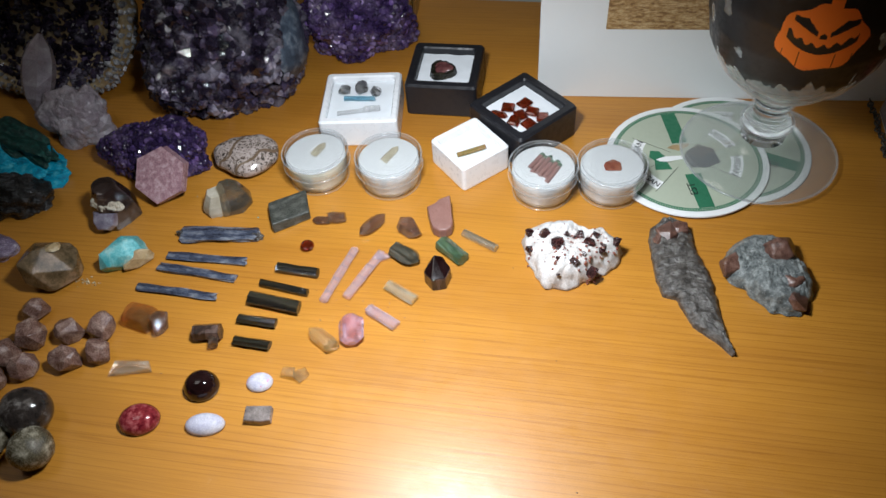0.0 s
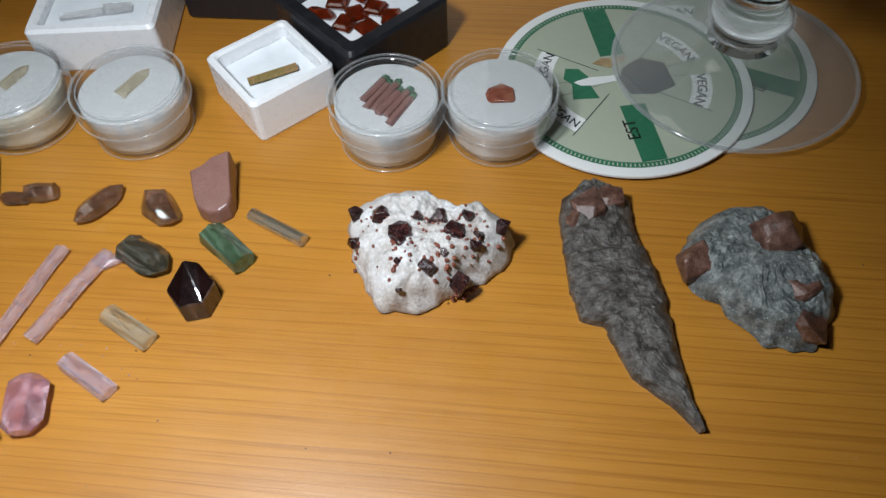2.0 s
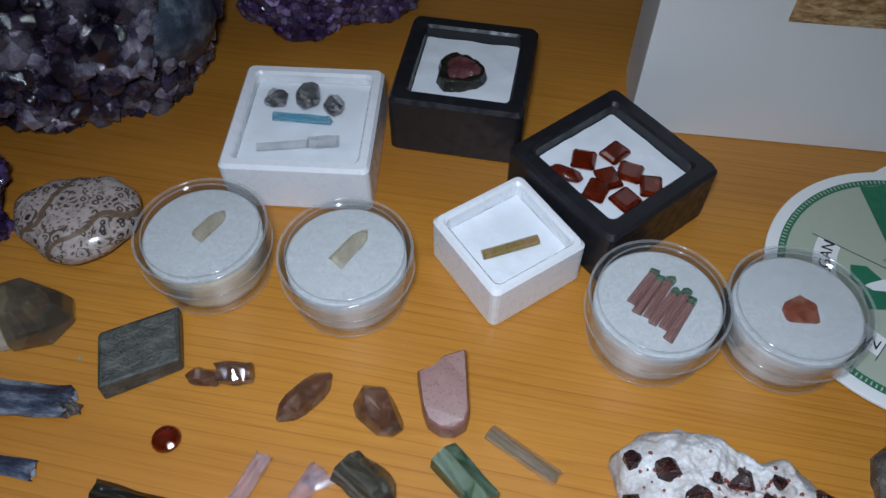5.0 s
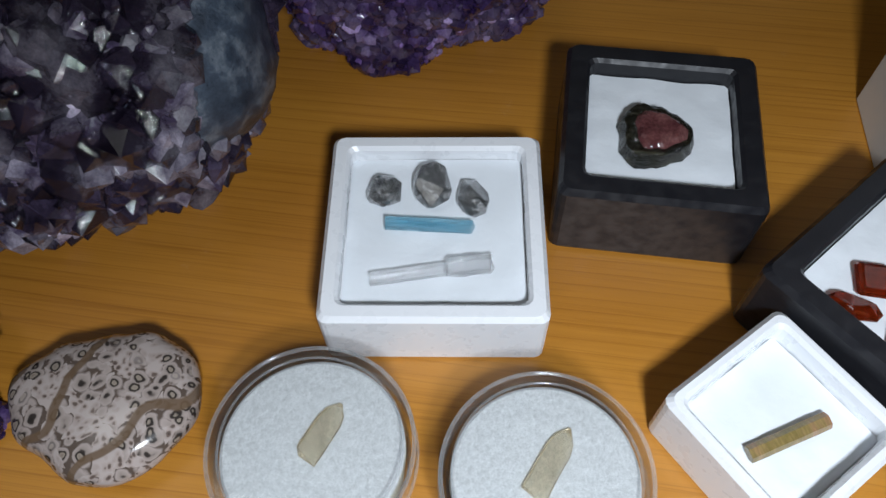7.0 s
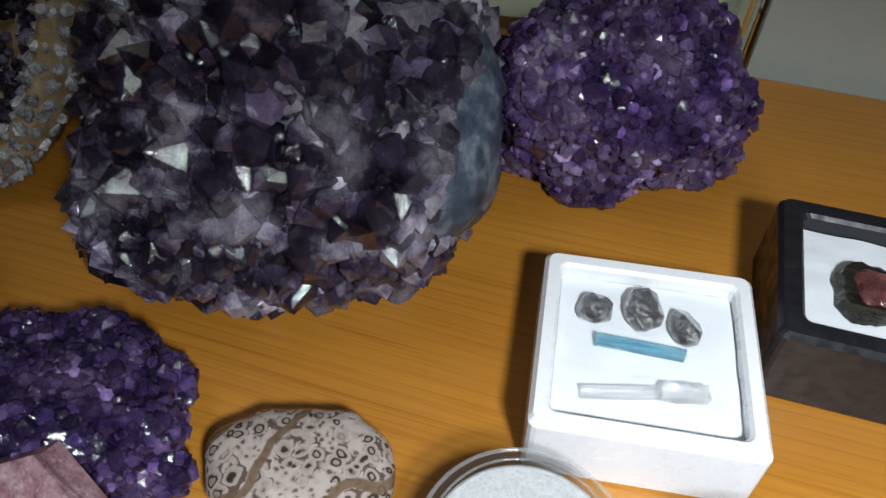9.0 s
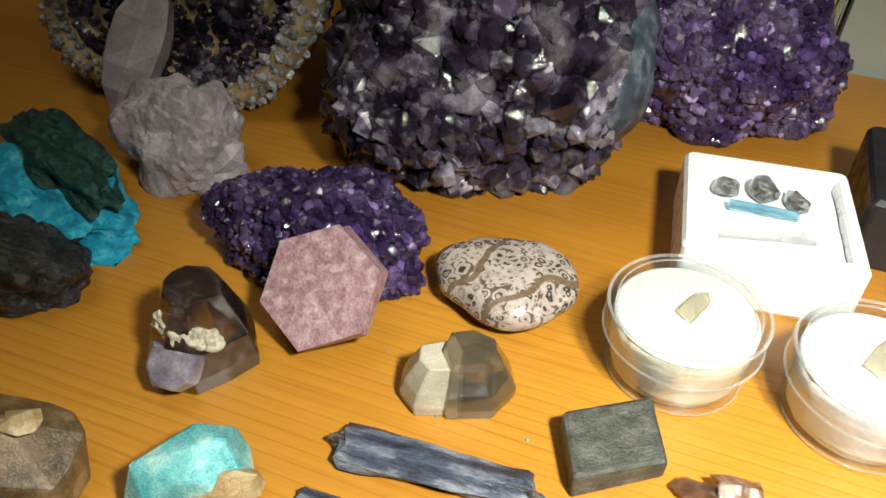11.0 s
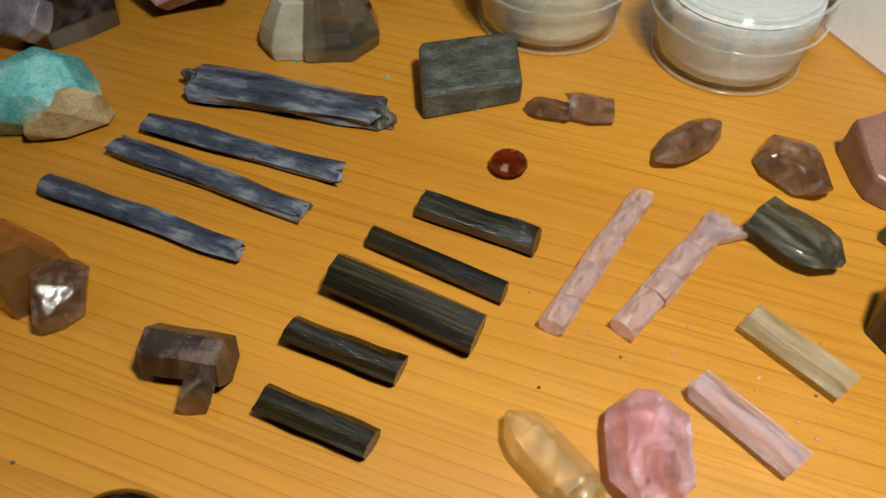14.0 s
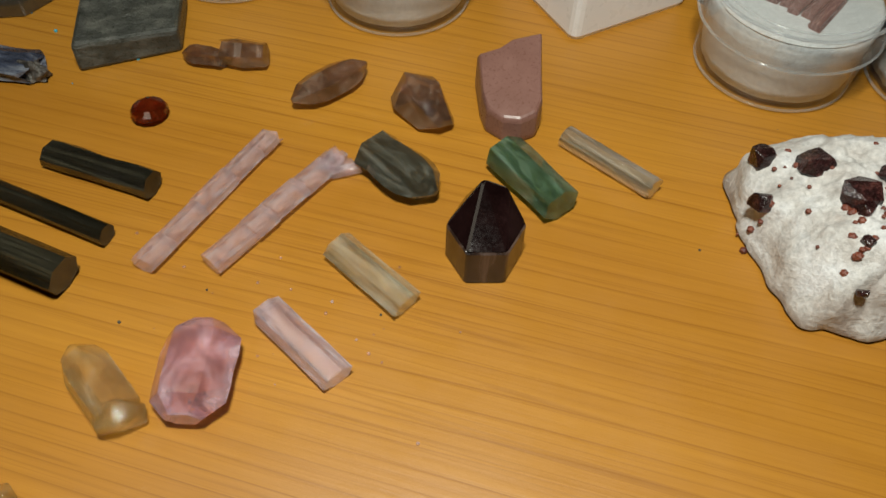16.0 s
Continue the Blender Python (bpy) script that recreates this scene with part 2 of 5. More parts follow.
def orbicular():
    """Leopard-spotted jasper: rings and eyes in a pinkish ground with brown bands."""
    m, nt, b = nodes_of("spotted_jasper")
    v = coords(nt)
    n = add(nt, "ShaderNodeTexNoise", Scale=120.0, Detail=3.0)
    nt.links.new(v, n.inputs["Vector"])
    w = mixc(nt, 0.006, v, n.outputs[1], "ADD")
    vo = add(nt, "ShaderNodeTexVoronoi", Scale=330.0, Randomness=1.0)
    nt.links.new(w, vo.inputs["Vector"])
    rings = ramp(nt, vo.outputs["Distance"], [(0.0, (0.20, 0.16, 0.13)), (0.22, (0.30, 0.25, 0.20)), (0.28, (0.03, 0.025, 0.022)), (0.36, (0.05, 0.04, 0.035)), (0.42, (0.30, 0.25, 0.22)), (0.60, (0.38, 0.32, 0.29)), (0.72, (0.10, 0.075, 0.06))])
    vo2 = add(nt, "ShaderNodeTexVoronoi", Scale=560.0, Randomness=1.0)
    nt.links.new(w, vo2.inputs["Vector"])
    tiny = ramp(nt, vo2.outputs["Distance"], [(0.0, (0.06, 0.045, 0.04)), (0.25, (0.16, 0.12, 0.10)), (0.34, (0.34, 0.28, 0.25)), (0.6, (0.42, 0.36, 0.33))])
    sel = ramp(nt, vo.outputs["Color"], [(0.55, (0, 0, 0)), (0.6, (1, 1, 1))])
    col = mixc(nt, sel, rings, tiny)
    wv = add(nt, "ShaderNodeTexWave", Scale=16.0, Distortion=14.0, Detail=3.0)
    nt.links.new(v, wv.inputs["Vector"])
    col = mixc(nt, ramp(nt, wv.outputs[1], [(0.93, (0, 0, 0)), (0.97, (0.9, 0.9, 0.9))]), col, (0.13, 0.085, 0.05))
    nt.links.new(col, b.inputs["Base Color"])
    b.inputs["Roughness"].default_value = 0.16
    return m


M = dict(
    wood=wood(),
    wall=plastic("dim_wall_paint", (0.25, 0.22, 0.19), 0.8),
    floor=plastic("dark_floor_boards", (0.12, 0.08, 0.05), 0.6, 0.3),
    white=plastic("white_plastic", (0.80, 0.81, 0.83), 0.32, 0.03),
    black=plastic("black_plastic", (0.012, 0.012, 0.015), 0.42, 0.25, 0.12),
    pad=plastic("white_foam_pad", (0.74, 0.77, 0.80), 0.85, 0.05, 0.35),
    foam=stone("white_foam", (0.62, 0.63, 0.62), (0.70, 0.71, 0.70), (0.76, 0.77, 0.76), 500, rough=0.7, relief=0.5, grain=2600),
    cream=stone("cream_foam", (0.60, 0.56, 0.42), (0.70, 0.66, 0.52), (0.74, 0.71, 0.60), 500, rough=0.7, relief=0.5, grain=2600),
    clear=clear("clear_acrylic", (0.97, 0.975, 0.98), 0.03, 1.0, 0.008),
    # whitened plastic for rings that imitate highlight lines on edges
    rim=clear("painted_edge_highlight", (0.93, 0.94, 0.95), 0.05, 1.0, 0.22),
    glass=clear("goblet_glass", (0.82, 0.84, 0.83), 0.015, 1.0, 0.16),
    amethyst=stone("amethyst", (0.014, 0.010, 0.021), (0.062, 0.048, 0.086), (0.40, 0.37, 0.45), 42, rough=0.06, trans=0.30, relief=0.22, facet_glint=0.9, spread=0.24),
    paleam=stone("pale_lilac_quartz", (0.20, 0.17, 0.24), (0.42, 0.38, 0.47), (0.74, 0.72, 0.78), 60, rough=0.06, trans=0.45, relief=0.3, facet_glint=0.5),
    violet=stone("bright_amethyst", (0.035, 0.018, 0.085), (0.115, 0.07, 0.20), (0.32, 0.25, 0.42), 40, rough=0.07, trans=0.3, relief=0.15, facet_glint=0.8),
    deep=stone("deep_purple_quartz", (0.022, 0.013, 0.055), (0.065, 0.04, 0.12), (0.16, 0.11, 0.23), 60, rough=0.07, trans=0.3, relief=0.15, facet_glint=0.8),
    crust=stone("grey_agate_rind", (0.025, 0.035, 0.055), (0.06, 0.08, 0.115), (0.20, 0.23, 0.27), 90, rough=0.4, relief=0.3),
    rind=stone("pale_quartz_rind", (0.16, 0.16, 0.17), (0.42, 0.42, 0.44), (0.66, 0.66, 0.68), 110, rough=0.25, trans=0.1, relief=0.6, facet_glint=0.5),
    rose=stone("pale_rose_quartz", (0.50, 0.41, 0.47), (0.66, 0.58, 0.63), (0.80, 0.75, 0.80), 60, rough=0.14, trans=0.45, relief=0.5),
    kyanite=stone("blue_kyanite", (0.016, 0.019, 0.032), (0.050, 0.060, 0.094), (0.21, 0.225, 0.26), 110, (0.40, 1.4, 1.4), 0.28, 0.0, 0.7, 900),
    tour=stone("black_green_tourmaline", (0.004, 0.004, 0.002), (0.011, 0.010, 0.006), (0.050, 0.045, 0.028), 130, (0.08, 2.2, 2.2), 0.09, 0.15, 0.7, 900),
    pinkt=gem("pink_tourmaline", (0.97, 0.86, 0.90), (0.86, 0.68, 0.73), 0.54, 0.03, 300, (0.5, 1.4, 1.4), 0.9, 0.42),
    smoky=gem("smoky_quartz", (0.52, 0.38, 0.28), (0.10, 0.055, 0.04), 0.26, 0.03, 260, (1, 1, 1), 0.7, 0.4, 0.46),
    terracotta=stone("dull_pink_feldspar", (0.165, 0.078, 0.060), (0.205, 0.102, 0.082), (0.26, 0.14, 0.118), 60, rough=0.34, relief=0.06, spread=0.4, gmix=0.2),
    tube=gem("olive_striated_crystal", (0.56, 0.52, 0.40), (0.22, 0.18, 0.10), 0.40, 0.03, 260, (0.10, 2, 2), 0.7, 0.35),
    darkgreen=gem("grey_green_crystal", (0.27, 0.27, 0.21), (0.08, 0.08, 0.06), 0.30, 0.04, 220, (0.4, 1.4, 1.4), 0.6, 0.3),
    green=gem("green_tourmaline", (0.24, 0.42, 0.27), (0.08, 0.16, 0.08), 0.32, 0.03, 240, (0.4, 1.4, 1.4), 0.6, 0.35),
    brownt=stone("brown_black_tourmaline", (0.012, 0.007, 0.006), (0.045, 0.025, 0.018), (0.13, 0.085, 0.07), 100, (1.6, 1.6, 0.25), 0.18, 0.15, 0.4),
    beryl=gem("pale_yellow_beryl", (0.88, 0.87, 0.72), (0.52, 0.48, 0.30), 0.40, 0.03, 260, (0.2, 1.6, 1.6), 0.6, 0.4),
    kunzite=gem("lilac_kunzite", (0.94, 0.84, 0.94), (0.80, 0.66, 0.80), 0.45, 0.03, 260, (0.2, 1.6, 1.6), 0.6, 0.3),
    morganite=gem("rose_pink_beryl", (0.94, 0.66, 0.77), (0.82, 0.50, 0.63), 0.42, 0.04, 130, (1, 1, 1), 0.25, 0.22),
    citrine=gem("golden_citrine", (0.99, 0.93, 0.66), (0.48, 0.34, 0.12), 0.18, 0.02, 190, (0.7, 1, 1), 1.6, 0.48, 0.48),
    amber=gem("orange_brown_calcite", (0.96, 0.66, 0.24), (0.62, 0.36, 0.08), 0.05, 0.03, 60, (1, 1, 1), 0.3, 0.45),
    fire=gem("orange_red_garnet", (0.42, 0.060, 0.010), (0.08, 0.01, 0.002), 0.02, 0.02, 260, (1, 1, 1), 0.1, 0.15),
    garnet=stone("dark_red_garnet", (0.010, 0.003, 0.003), (0.026, 0.008, 0.008), (0.085, 0.028, 0.024), 220, rough=0.25, relief=0.35),
    rust=stone("rusty_garnet_grains", (0.09, 0.018, 0.010), (0.17, 0.04, 0.02), (0.26, 0.08, 0.04), 300, rough=0.5, relief=0.4),
    matrix=stone("white_feldspar_matrix", (0.42, 0.37, 0.34), (0.58, 0.56, 0.54), (0.70, 0.70, 0.71), 60, rough=0.7, relief=0.8, grain=900),
    schist=stone("grey_mica_schist", (0.034, 0.030, 0.026), (0.076, 0.068, 0.060), (0.155, 0.145, 0.13), 180, (1, 1, 1), 0.34, 0.0, 0.9, 1200, specks=((0.19, 0.185, 0.175), 760)),
    schist2=stone("silvery_mica_schist", (0.07, 0.08, 0.08), (0.15, 0.165, 0.16), (0.30, 0.32, 0.31), 160, (1, 1, 1), 0.34, 0.0, 0.9, 1200, specks=((0.36, 0.38, 0.37), 700)),
    almandine=stone("brown_almandine", (0.06, 0.028, 0.020), (0.13, 0.066, 0.047), (0.22, 0.13, 0.10), 130, rough=0.32, relief=0.35),
    slate=stone("dark_grey_cleaved_stone", (0.03, 0.032, 0.026), (0.05, 0.052, 0.043), (0.10, 0.10, 0.085), 170, (0.8, 1.2, 1.2), 0.33, 0.0, 0.7),
    polished=gem("polished_olive_quartz", (0.56, 0.49, 0.36), (0.34, 0.29, 0.19), 0.1, 0.03, 30, (1, 1, 1), 0.05, 0.15),
    milky=stone("milky_satin_quartz", (0.42, 0.37, 0.27), (0.56, 0.51, 0.40), (0.68, 0.64, 0.54), 30, rough=0.22, trans=0.25, relief=0.08, gmix=0.3),
    corundum=stone("mauve_corundum", (0.24, 0.125, 0.15), (0.34, 0.20, 0.225), (0.48, 0.34, 0.36), 190, rough=0.35, relief=0.7, grain=1100),
    jasper=orbicular(),
    smokydark=gem("dark_smoky_quartz", (0.16, 0.105, 0.095), (0.03, 0.02, 0.02), 0.2, 0.03, 90, (1, 1, 1), 0.3, 0.12),
    chalk=stone("cream_crust", (0.40, 0.34, 0.25), (0.58, 0.53, 0.42), (0.70, 0.66, 0.56), 200, rough=0.8, relief=0.9),
    amazon=stone("turquoise_amazonite", (0.05, 0.30, 0.33), (0.17, 0.48, 0.50), (0.46, 0.58, 0.50), 70, rough=0.3, relief=0.5),
    tan=stone("tan_feldspar", (0.30, 0.20, 0.09), (0.42, 0.31, 0.16), (0.56, 0.47, 0.30), 90, rough=0.45, relief=0.6),
    chlorite=stone("brown_green_quartz", (0.06, 0.045, 0.022), (0.16, 0.11, 0.055), (0.34, 0.23, 0.13), 70, rough=0.2, trans=0.2, relief=0.5),
    turq=stone("turquoise_blue_crust", (0.004, 0.17, 0.30), (0.012, 0.36, 0.55), (0.12, 0.55, 0.68), 110, rough=0.6, relief=0.9),
    malachite=stone("dark_green_velvet", (0.002, 0.018, 0.014), (0.006, 0.045, 0.035), (0.03, 0.12, 0.10), 220, rough=0.4, relief=0.9),
    blackrock=stone("black_striated_tourmaline", (0.003, 0.003, 0.003), (0.010, 0.010, 0.010), (0.05, 0.05, 0.05), 140, (0.5, 1.5, 1.5), 0.22, 0.0, 0.9),
    fluorite=stone("pale_violet_fluorite", (0.16, 0.12, 0.19), (0.28, 0.22, 0.31), (0.46, 0.40, 0.47), 70, rough=0.25, trans=0.2, relief=0.4),
    dropgarnet=stone("brownish_pink_garnet", (0.10, 0.05, 0.038), (0.19, 0.11, 0.085), (0.34, 0.24, 0.195), 110, rough=0.28, trans=0.1, relief=0.4),
    maroon=stone("black_maroon_cabochon", (0.005, 0.002, 0.002), (0.010, 0.004, 0.004), (0.020, 0.009, 0.009), 60, rough=0.06, relief=0.0),
    redcab=stone("red_ruby_cabochon", (0.08, 0.006, 0.010), (0.18, 0.02, 0.025), (0.34, 0.09, 0.09), 160, rough=0.1, relief=0.05),
    opal=stone("milky_opal", (0.55, 0.53, 0.66), (0.68, 0.67, 0.78), (0.80, 0.78, 0.82), 90, rough=0.08, trans=0.3, relief=0.0),
    fireopal=stone("flashing_opal", (0.52, 0.52, 0.66), (0.70, 0.68, 0.78), (0.82, 0.80, 0.84), 120, rough=0.06, trans=0.3, relief=0.0, specks=((0.80, 0.30, 0.52), 420)),
    greyopal=stone("grey_flashing_feldspar", (0.16, 0.13, 0.12), (0.28, 0.24, 0.22), (0.44, 0.36, 0.34), 70, rough=0.12, trans=0.25, relief=0.1),
    rutile=gem("rutilated_quartz", (0.92, 0.86, 0.72), (0.50, 0.36, 0.14), 0.40, 0.02, 220, (0.15, 2, 2), 0.3),
    septarian=stone("black_brown_ball", (0.012, 0.010, 0.009), (0.035, 0.028, 0.024), (0.20, 0.18, 0.16), 55, rough=0.12, relief=0.1),
    pyrite=stone("brassy_ball", (0.03, 0.025, 0.015), (0.11, 0.095, 0.06), (0.36, 0.33, 0.25), 120, rough=0.25, relief=0.5),
    quartz=gem("clear_quartz", (0.98, 0.98, 0.98), (0.50, 0.52, 0.54), 0.25, 0.02, 300, (0.4, 1.3, 1.3), 0.7, 0.5),
    herkimer=gem("herkimer_quartz", (0.92, 0.92, 0.92), (0.01, 0.01, 0.01), 0.34, 0.015, 420, (1, 1, 1), 1.4, 0.08, 0.64),
    aqua=gem("blue_aquamarine", (0.50, 0.78, 0.90), (0.24, 0.44, 0.56), 0.40, 0.02, 260, (0.2, 1.6, 1.6), 0.5, 0.3),
    topaz=gem("imperial_topaz", (0.95, 0.86, 0.66), (0.42, 0.34, 0.22), 0.30, 0.02, 300, (1, 1, 1), 0.6, 0.4, 0.42),
    bicolour=stone("bicolour_tourmaline", (0.20, 0.17, 0.035), (0.36, 0.26, 0.10), (0.46, 0.24, 0.15), 60, (1.5, 0.3, 0.3), 0.12, 0.3, 0.1),
    dustpink=stone("dusty_pink_tourmaline", (0.24, 0.11, 0.09), (0.34, 0.18, 0.155), (0.46, 0.29, 0.25), 160, (0.2, 1.5, 1.5), 0.25, 0.2, 0.4),
    salmon=stone("salmon_red_garnet", (0.22, 0.05, 0.025), (0.34, 0.10, 0.05), (0.46, 0.19, 0.11), 160, rough=0.2, trans=0.2, relief=0.3),
    melon=stone("watermelon_core", (0.07, 0.022, 0.025), (0.11, 0.04, 0.04), (0.17, 0.075, 0.07), 110, rough=0.16, relief=0.1),
    paper=plastic("white_card", (0.78, 0.79, 0.78), 0.6, 0.02, 0.03),
    greenink=plastic("green_print", (0.030, 0.15, 0.075), 0.6, 0.15),
    greyink=plastic("grey_print", (0.035, 0.045, 0.045), 0.6, 0.3),
    beige=plastic("sage_card", (0.40, 0.44, 0.34), 0.65, 0.05),
    orange=plastic("orange_print", (0.80, 0.19, 0.015), 0.4, 0.05),
    ink=plastic("black_print", (0.012, 0.013, 0.014), 0.4, 0.3),
    red=plastic("red_cover", (0.45, 0.02, 0.03), 0.4),
    wallpale=plastic("pale_wall_paint", (0.42, 0.45, 0.40), 0.8),
    gold=stone("golden_weave", (0.20, 0.10, 0.03), (0.42, 0.26, 0.10), (0.62, 0.46, 0.24), 420, (0.35, 1.6, 1), 0.5, 0.0, 0.6),
    strike=stone("dotted_strike", (0.20, 0.15, 0.14), (0.26, 0.2, 0.19), (0.33, 0.27, 0.26), 300, rough=0.8, specks=((0.62, 0.60, 0.58), 900)),
    crystalglass=glass("thick_clear_glass", (0.96, 0.98, 0.97), 0.004),
    tint=glass("smoky_tumbler_glass", (0.86, 0.88, 0.80)),
    metal=plastic("dark_wire", (0.05, 0.045, 0.035), 0.3),
    blue=plastic("blue_card", (0.02, 0.10, 0.30), 0.4),
)


# ---- building helpers ----
def part(name, bm, material, parent=None, label="", smooth=False):
    me = bpy.data.meshes.new(name)
    bmesh.ops.recalc_face_normals(bm, faces=bm.faces[:])
    bm.to_mesh(me)
    bm.free()
    me.materials.append(material)
    if smooth:
        me.shade_smooth()
    ob = new(name, me)
    ob.parent = parent
    if label:
        ob["label"] = label
    return ob


def thing(name, label, category, m, group="", kind=""):
    e = new(name)
    e.empty_display_size = 0.01
    e.matrix_world = m
    return tagged(e, label, category, group, kind)


def put(name, bm, mat, label, category, m, group="", kind="", smooth=False):
    ob = part(name, bm, M[mat], None, "", smooth)
    ob.matrix_world = m
    return tagged(ob, label, category, group, kind)


def box(bm, x0, x1, y0, y1, z0, z1, bevel=0.0, seg=2):
    r = bmesh.ops.create_cube(bm, size=1, matrix=Matrix.LocRotScale(((x0 + x1) / 2, (y0 + y1) / 2, (z0 + z1) / 2), None, (x1 - x0, y1 - y0, z1 - z0)))
    if bevel:
        es = list({e for v in r["verts"] for e in v.link_edges})
        bmesh.ops.bevel(bm, geom=es, offset=bevel, segments=seg, affect="EDGES", profile=0.5)
    return bm


def lathe(profile, n=64, closed=False):
    """Turn (radius, height) pairs about z."""
    bm = bmesh.new()
    rings = [[bm.verts.new((r * math.cos(2 * math.pi * k / n), r * math.sin(2 * math.pi * k / n), z)) for k in range(n)] for r, z in profile]
    pairs = list(zip(rings, rings[1:])) + ([(rings[-1], rings[0])] if closed else [])
    for a, b in pairs:
        for k in range(n):
            bm.faces.new((a[k], a[(k + 1) % n], b[(k + 1) % n], b[k]))
    if not closed:
        for ring in (rings[0], rings[-1]):
            if len({tuple(v.co) for v in ring}) > 1:
                bm.faces.new(ring)
    bmesh.ops.remove_doubles(bm, verts=bm.verts[:], dist=1e-6)
    return bm


def prism(L, W, H, n=6, ends=("flat", "flat"), seed=0, bend=0.0, wob=0.06, taper=0.0, grooves=0, rings=7):
    """A crystal lying along x on z = 0: n sides, with flat, pointed or broken ends, and fine length-wise grooves."""
    rnd = random.Random(seed)
    bm = bmesh.new()
    k = n * (grooves + 1)
    turn = rnd.uniform(0, math.pi / n)
    prof = []
    for i in range(k):
        a = 2 * math.pi * i / k
        sec = math.cos(math.pi / n) / math.cos((a % (2 * math.pi / n)) - math.pi / n)
        prof.append((a + turn, sec * (1 + (0.05 * rnd.uniform(-1, 1) if grooves else 0))))
    rows = []
    for j in range(rings):
        u = j / (rings - 1)
        s = 1 - taper * u
        x = (u - 0.5) * L
        for end, side in ((ends[0], u), (ends[1], 1 - u)):
            if end == "point" and side < 0.24:
                s *= 0.14 + 0.86 * min(1, side / 0.22)
            elif end == "round" and side < 0.3:
                s *= 0.45 + 0.55 * math.sqrt(max(0.0, 1 - (1 - side / 0.3) ** 2))
        off = bend * math.sin(math.pi * u)
        ring = []
        for a, f in prof:
            jag = 0.0
            if (ends[0] == "jag" and j == 0) or (ends[1] == "jag" and j == rings - 1):
                jag = rnd.uniform(-0.18, 0.18) * W
            elif (ends[0] == "flat" and j == 0) or (ends[1] == "flat" and j == rings - 1):
                jag = 0.05 * W * math.cos(a + seed)
            w = 1 + wob * noise.noise((u * 3, a, seed * 3.7))
            ring.append(bm.verts.new((x + jag, off + f * s * w * W / 2 * math.cos(a), H / 2 + f * s * w * H / 2 * math.sin(a))))
        rows.append(ring)
    for a, b in zip(rows, rows[1:]):
        for i in range(k):
            bm.faces.new((a[i], a[(i + 1) % k], b[(i + 1) % k], b[i]))
    bm.faces.new(rows[0])
    bm.faces.new(rows[-1])
    low = min(v.co.z for v in bm.verts)
    for v in bm.verts:
        v.co.z -= low
    return bm


def hull(L, W, H, n=22, seed=0, power=2.4, bevel=0.0006, base=0.18):
    """A faceted stone on z = 0: the hull of points on a rounded block, its edges slightly worn."""
    rnd = random.Random(seed)
    bm = bmesh.new()
    for _ in range(n):
        d = Vector((rnd.gauss(0, 1), rnd.gauss(0, 1), rnd.gauss(0, 1))).normalized()
        r = (abs(d.x) ** power + abs(d.y) ** power + abs(d.z) ** power) ** (-1 / power)
        d *= r
        bm.verts.new((d.x * L / 2, d.y * W / 2, max(-1 + 2 * base, d.z) * H / 2))
    r = bmesh.ops.convex_hull(bm, input=bm.verts[:])
    bmesh.ops.delete(bm, geom=[v for v in bm.verts if not v.link_faces], context="VERTS")
    bmesh.ops.dissolve_limit(bm, angle_limit=radians(9), verts=bm.verts[:], edges=bm.edges[:])
    if bevel:
        bmesh.ops.bevel(bm, geom=bm.edges[:], offset=bevel, segments=1, affect="EDGES", clamp_overlap=True)
    lo = [min(v.co[i] for v in bm.verts) for i in range(3)]
    hi = [max(v.co[i] for v in bm.verts) for i in range(3)]
    for v in bm.verts:
        v.co = [(v.co[i] - (lo[i] + hi[i]) / 2) * d / (hi[i] - lo[i]) for i, d in ((0, L), (1, W), (2, H))]
        v.co.z += H / 2
    return bm


def pebble(radii, H, seed=0):
    """A water-worn stone on z = 0: the radii, evenly spaced by angle, give its plan; rounded above, flattened below."""
    bm = bmesh.new()
    bmesh.ops.create_icosphere(bm, subdivisions=5, radius=1)
    k = len(radii)
    for v in bm.verts:
        d = v.co.normalized()
        u = math.atan2(d.y, d.x) / (2 * math.pi) % 1 * k
        i, f = int(u) % k, u % 1
        f = f * f * (3 - 2 * f)
        r = radii[i] * (1 - f) + radii[(i + 1) % k] * f
        flat = math.hypot(d.x, d.y)
        r *= flat ** -0.25 * (1 + 0.03 * noise.noise(d * 2.2 + Vector((seed, 0, 0)))) if flat > 1e-4 else 1
        v.co = (d.x * r, d.y * r, H * (0.5 + 0.5 * max(-1.0, math.copysign(abs(d.z) ** 0.85, d.z))))
    return bm


def lump(L, W, H, seed=0, rough=0.25, freq=1.6, sub=4, base=0.3, fine=0.05):
    """A rounded, uneven stone on z = 0 with a flattened underside."""
    bm = bmesh.new()
    bmesh.ops.create_icosphere(bm, subdivisions=sub, radius=1)
    for v in bm.verts:
        d = v.co.normalized()
        r = 1 + rough * noise.noise(d * freq + Vector((seed * 7.1, 0, 3))) + fine * noise.fractal(d * freq * 4 + Vector((0, seed * 3.3, 0)), 0.8, 2.1, 4)
        v.co = d * r
        v.co.z = max(v.co.z, -1 + 2 * base)
    lo = [min(v.co[i] for v in bm.verts) for i in range(3)]
    hi = [max(v.co[i] for v in bm.verts) for i in range(3)]
    for v in bm.verts:
        v.co = [(v.co[i] - (lo[i] + hi[i]) / 2) * d / (hi[i] - lo[i]) for i, d in ((0, L), (1, W), (2, H))]
        v.co.z += H / 2
    return bm


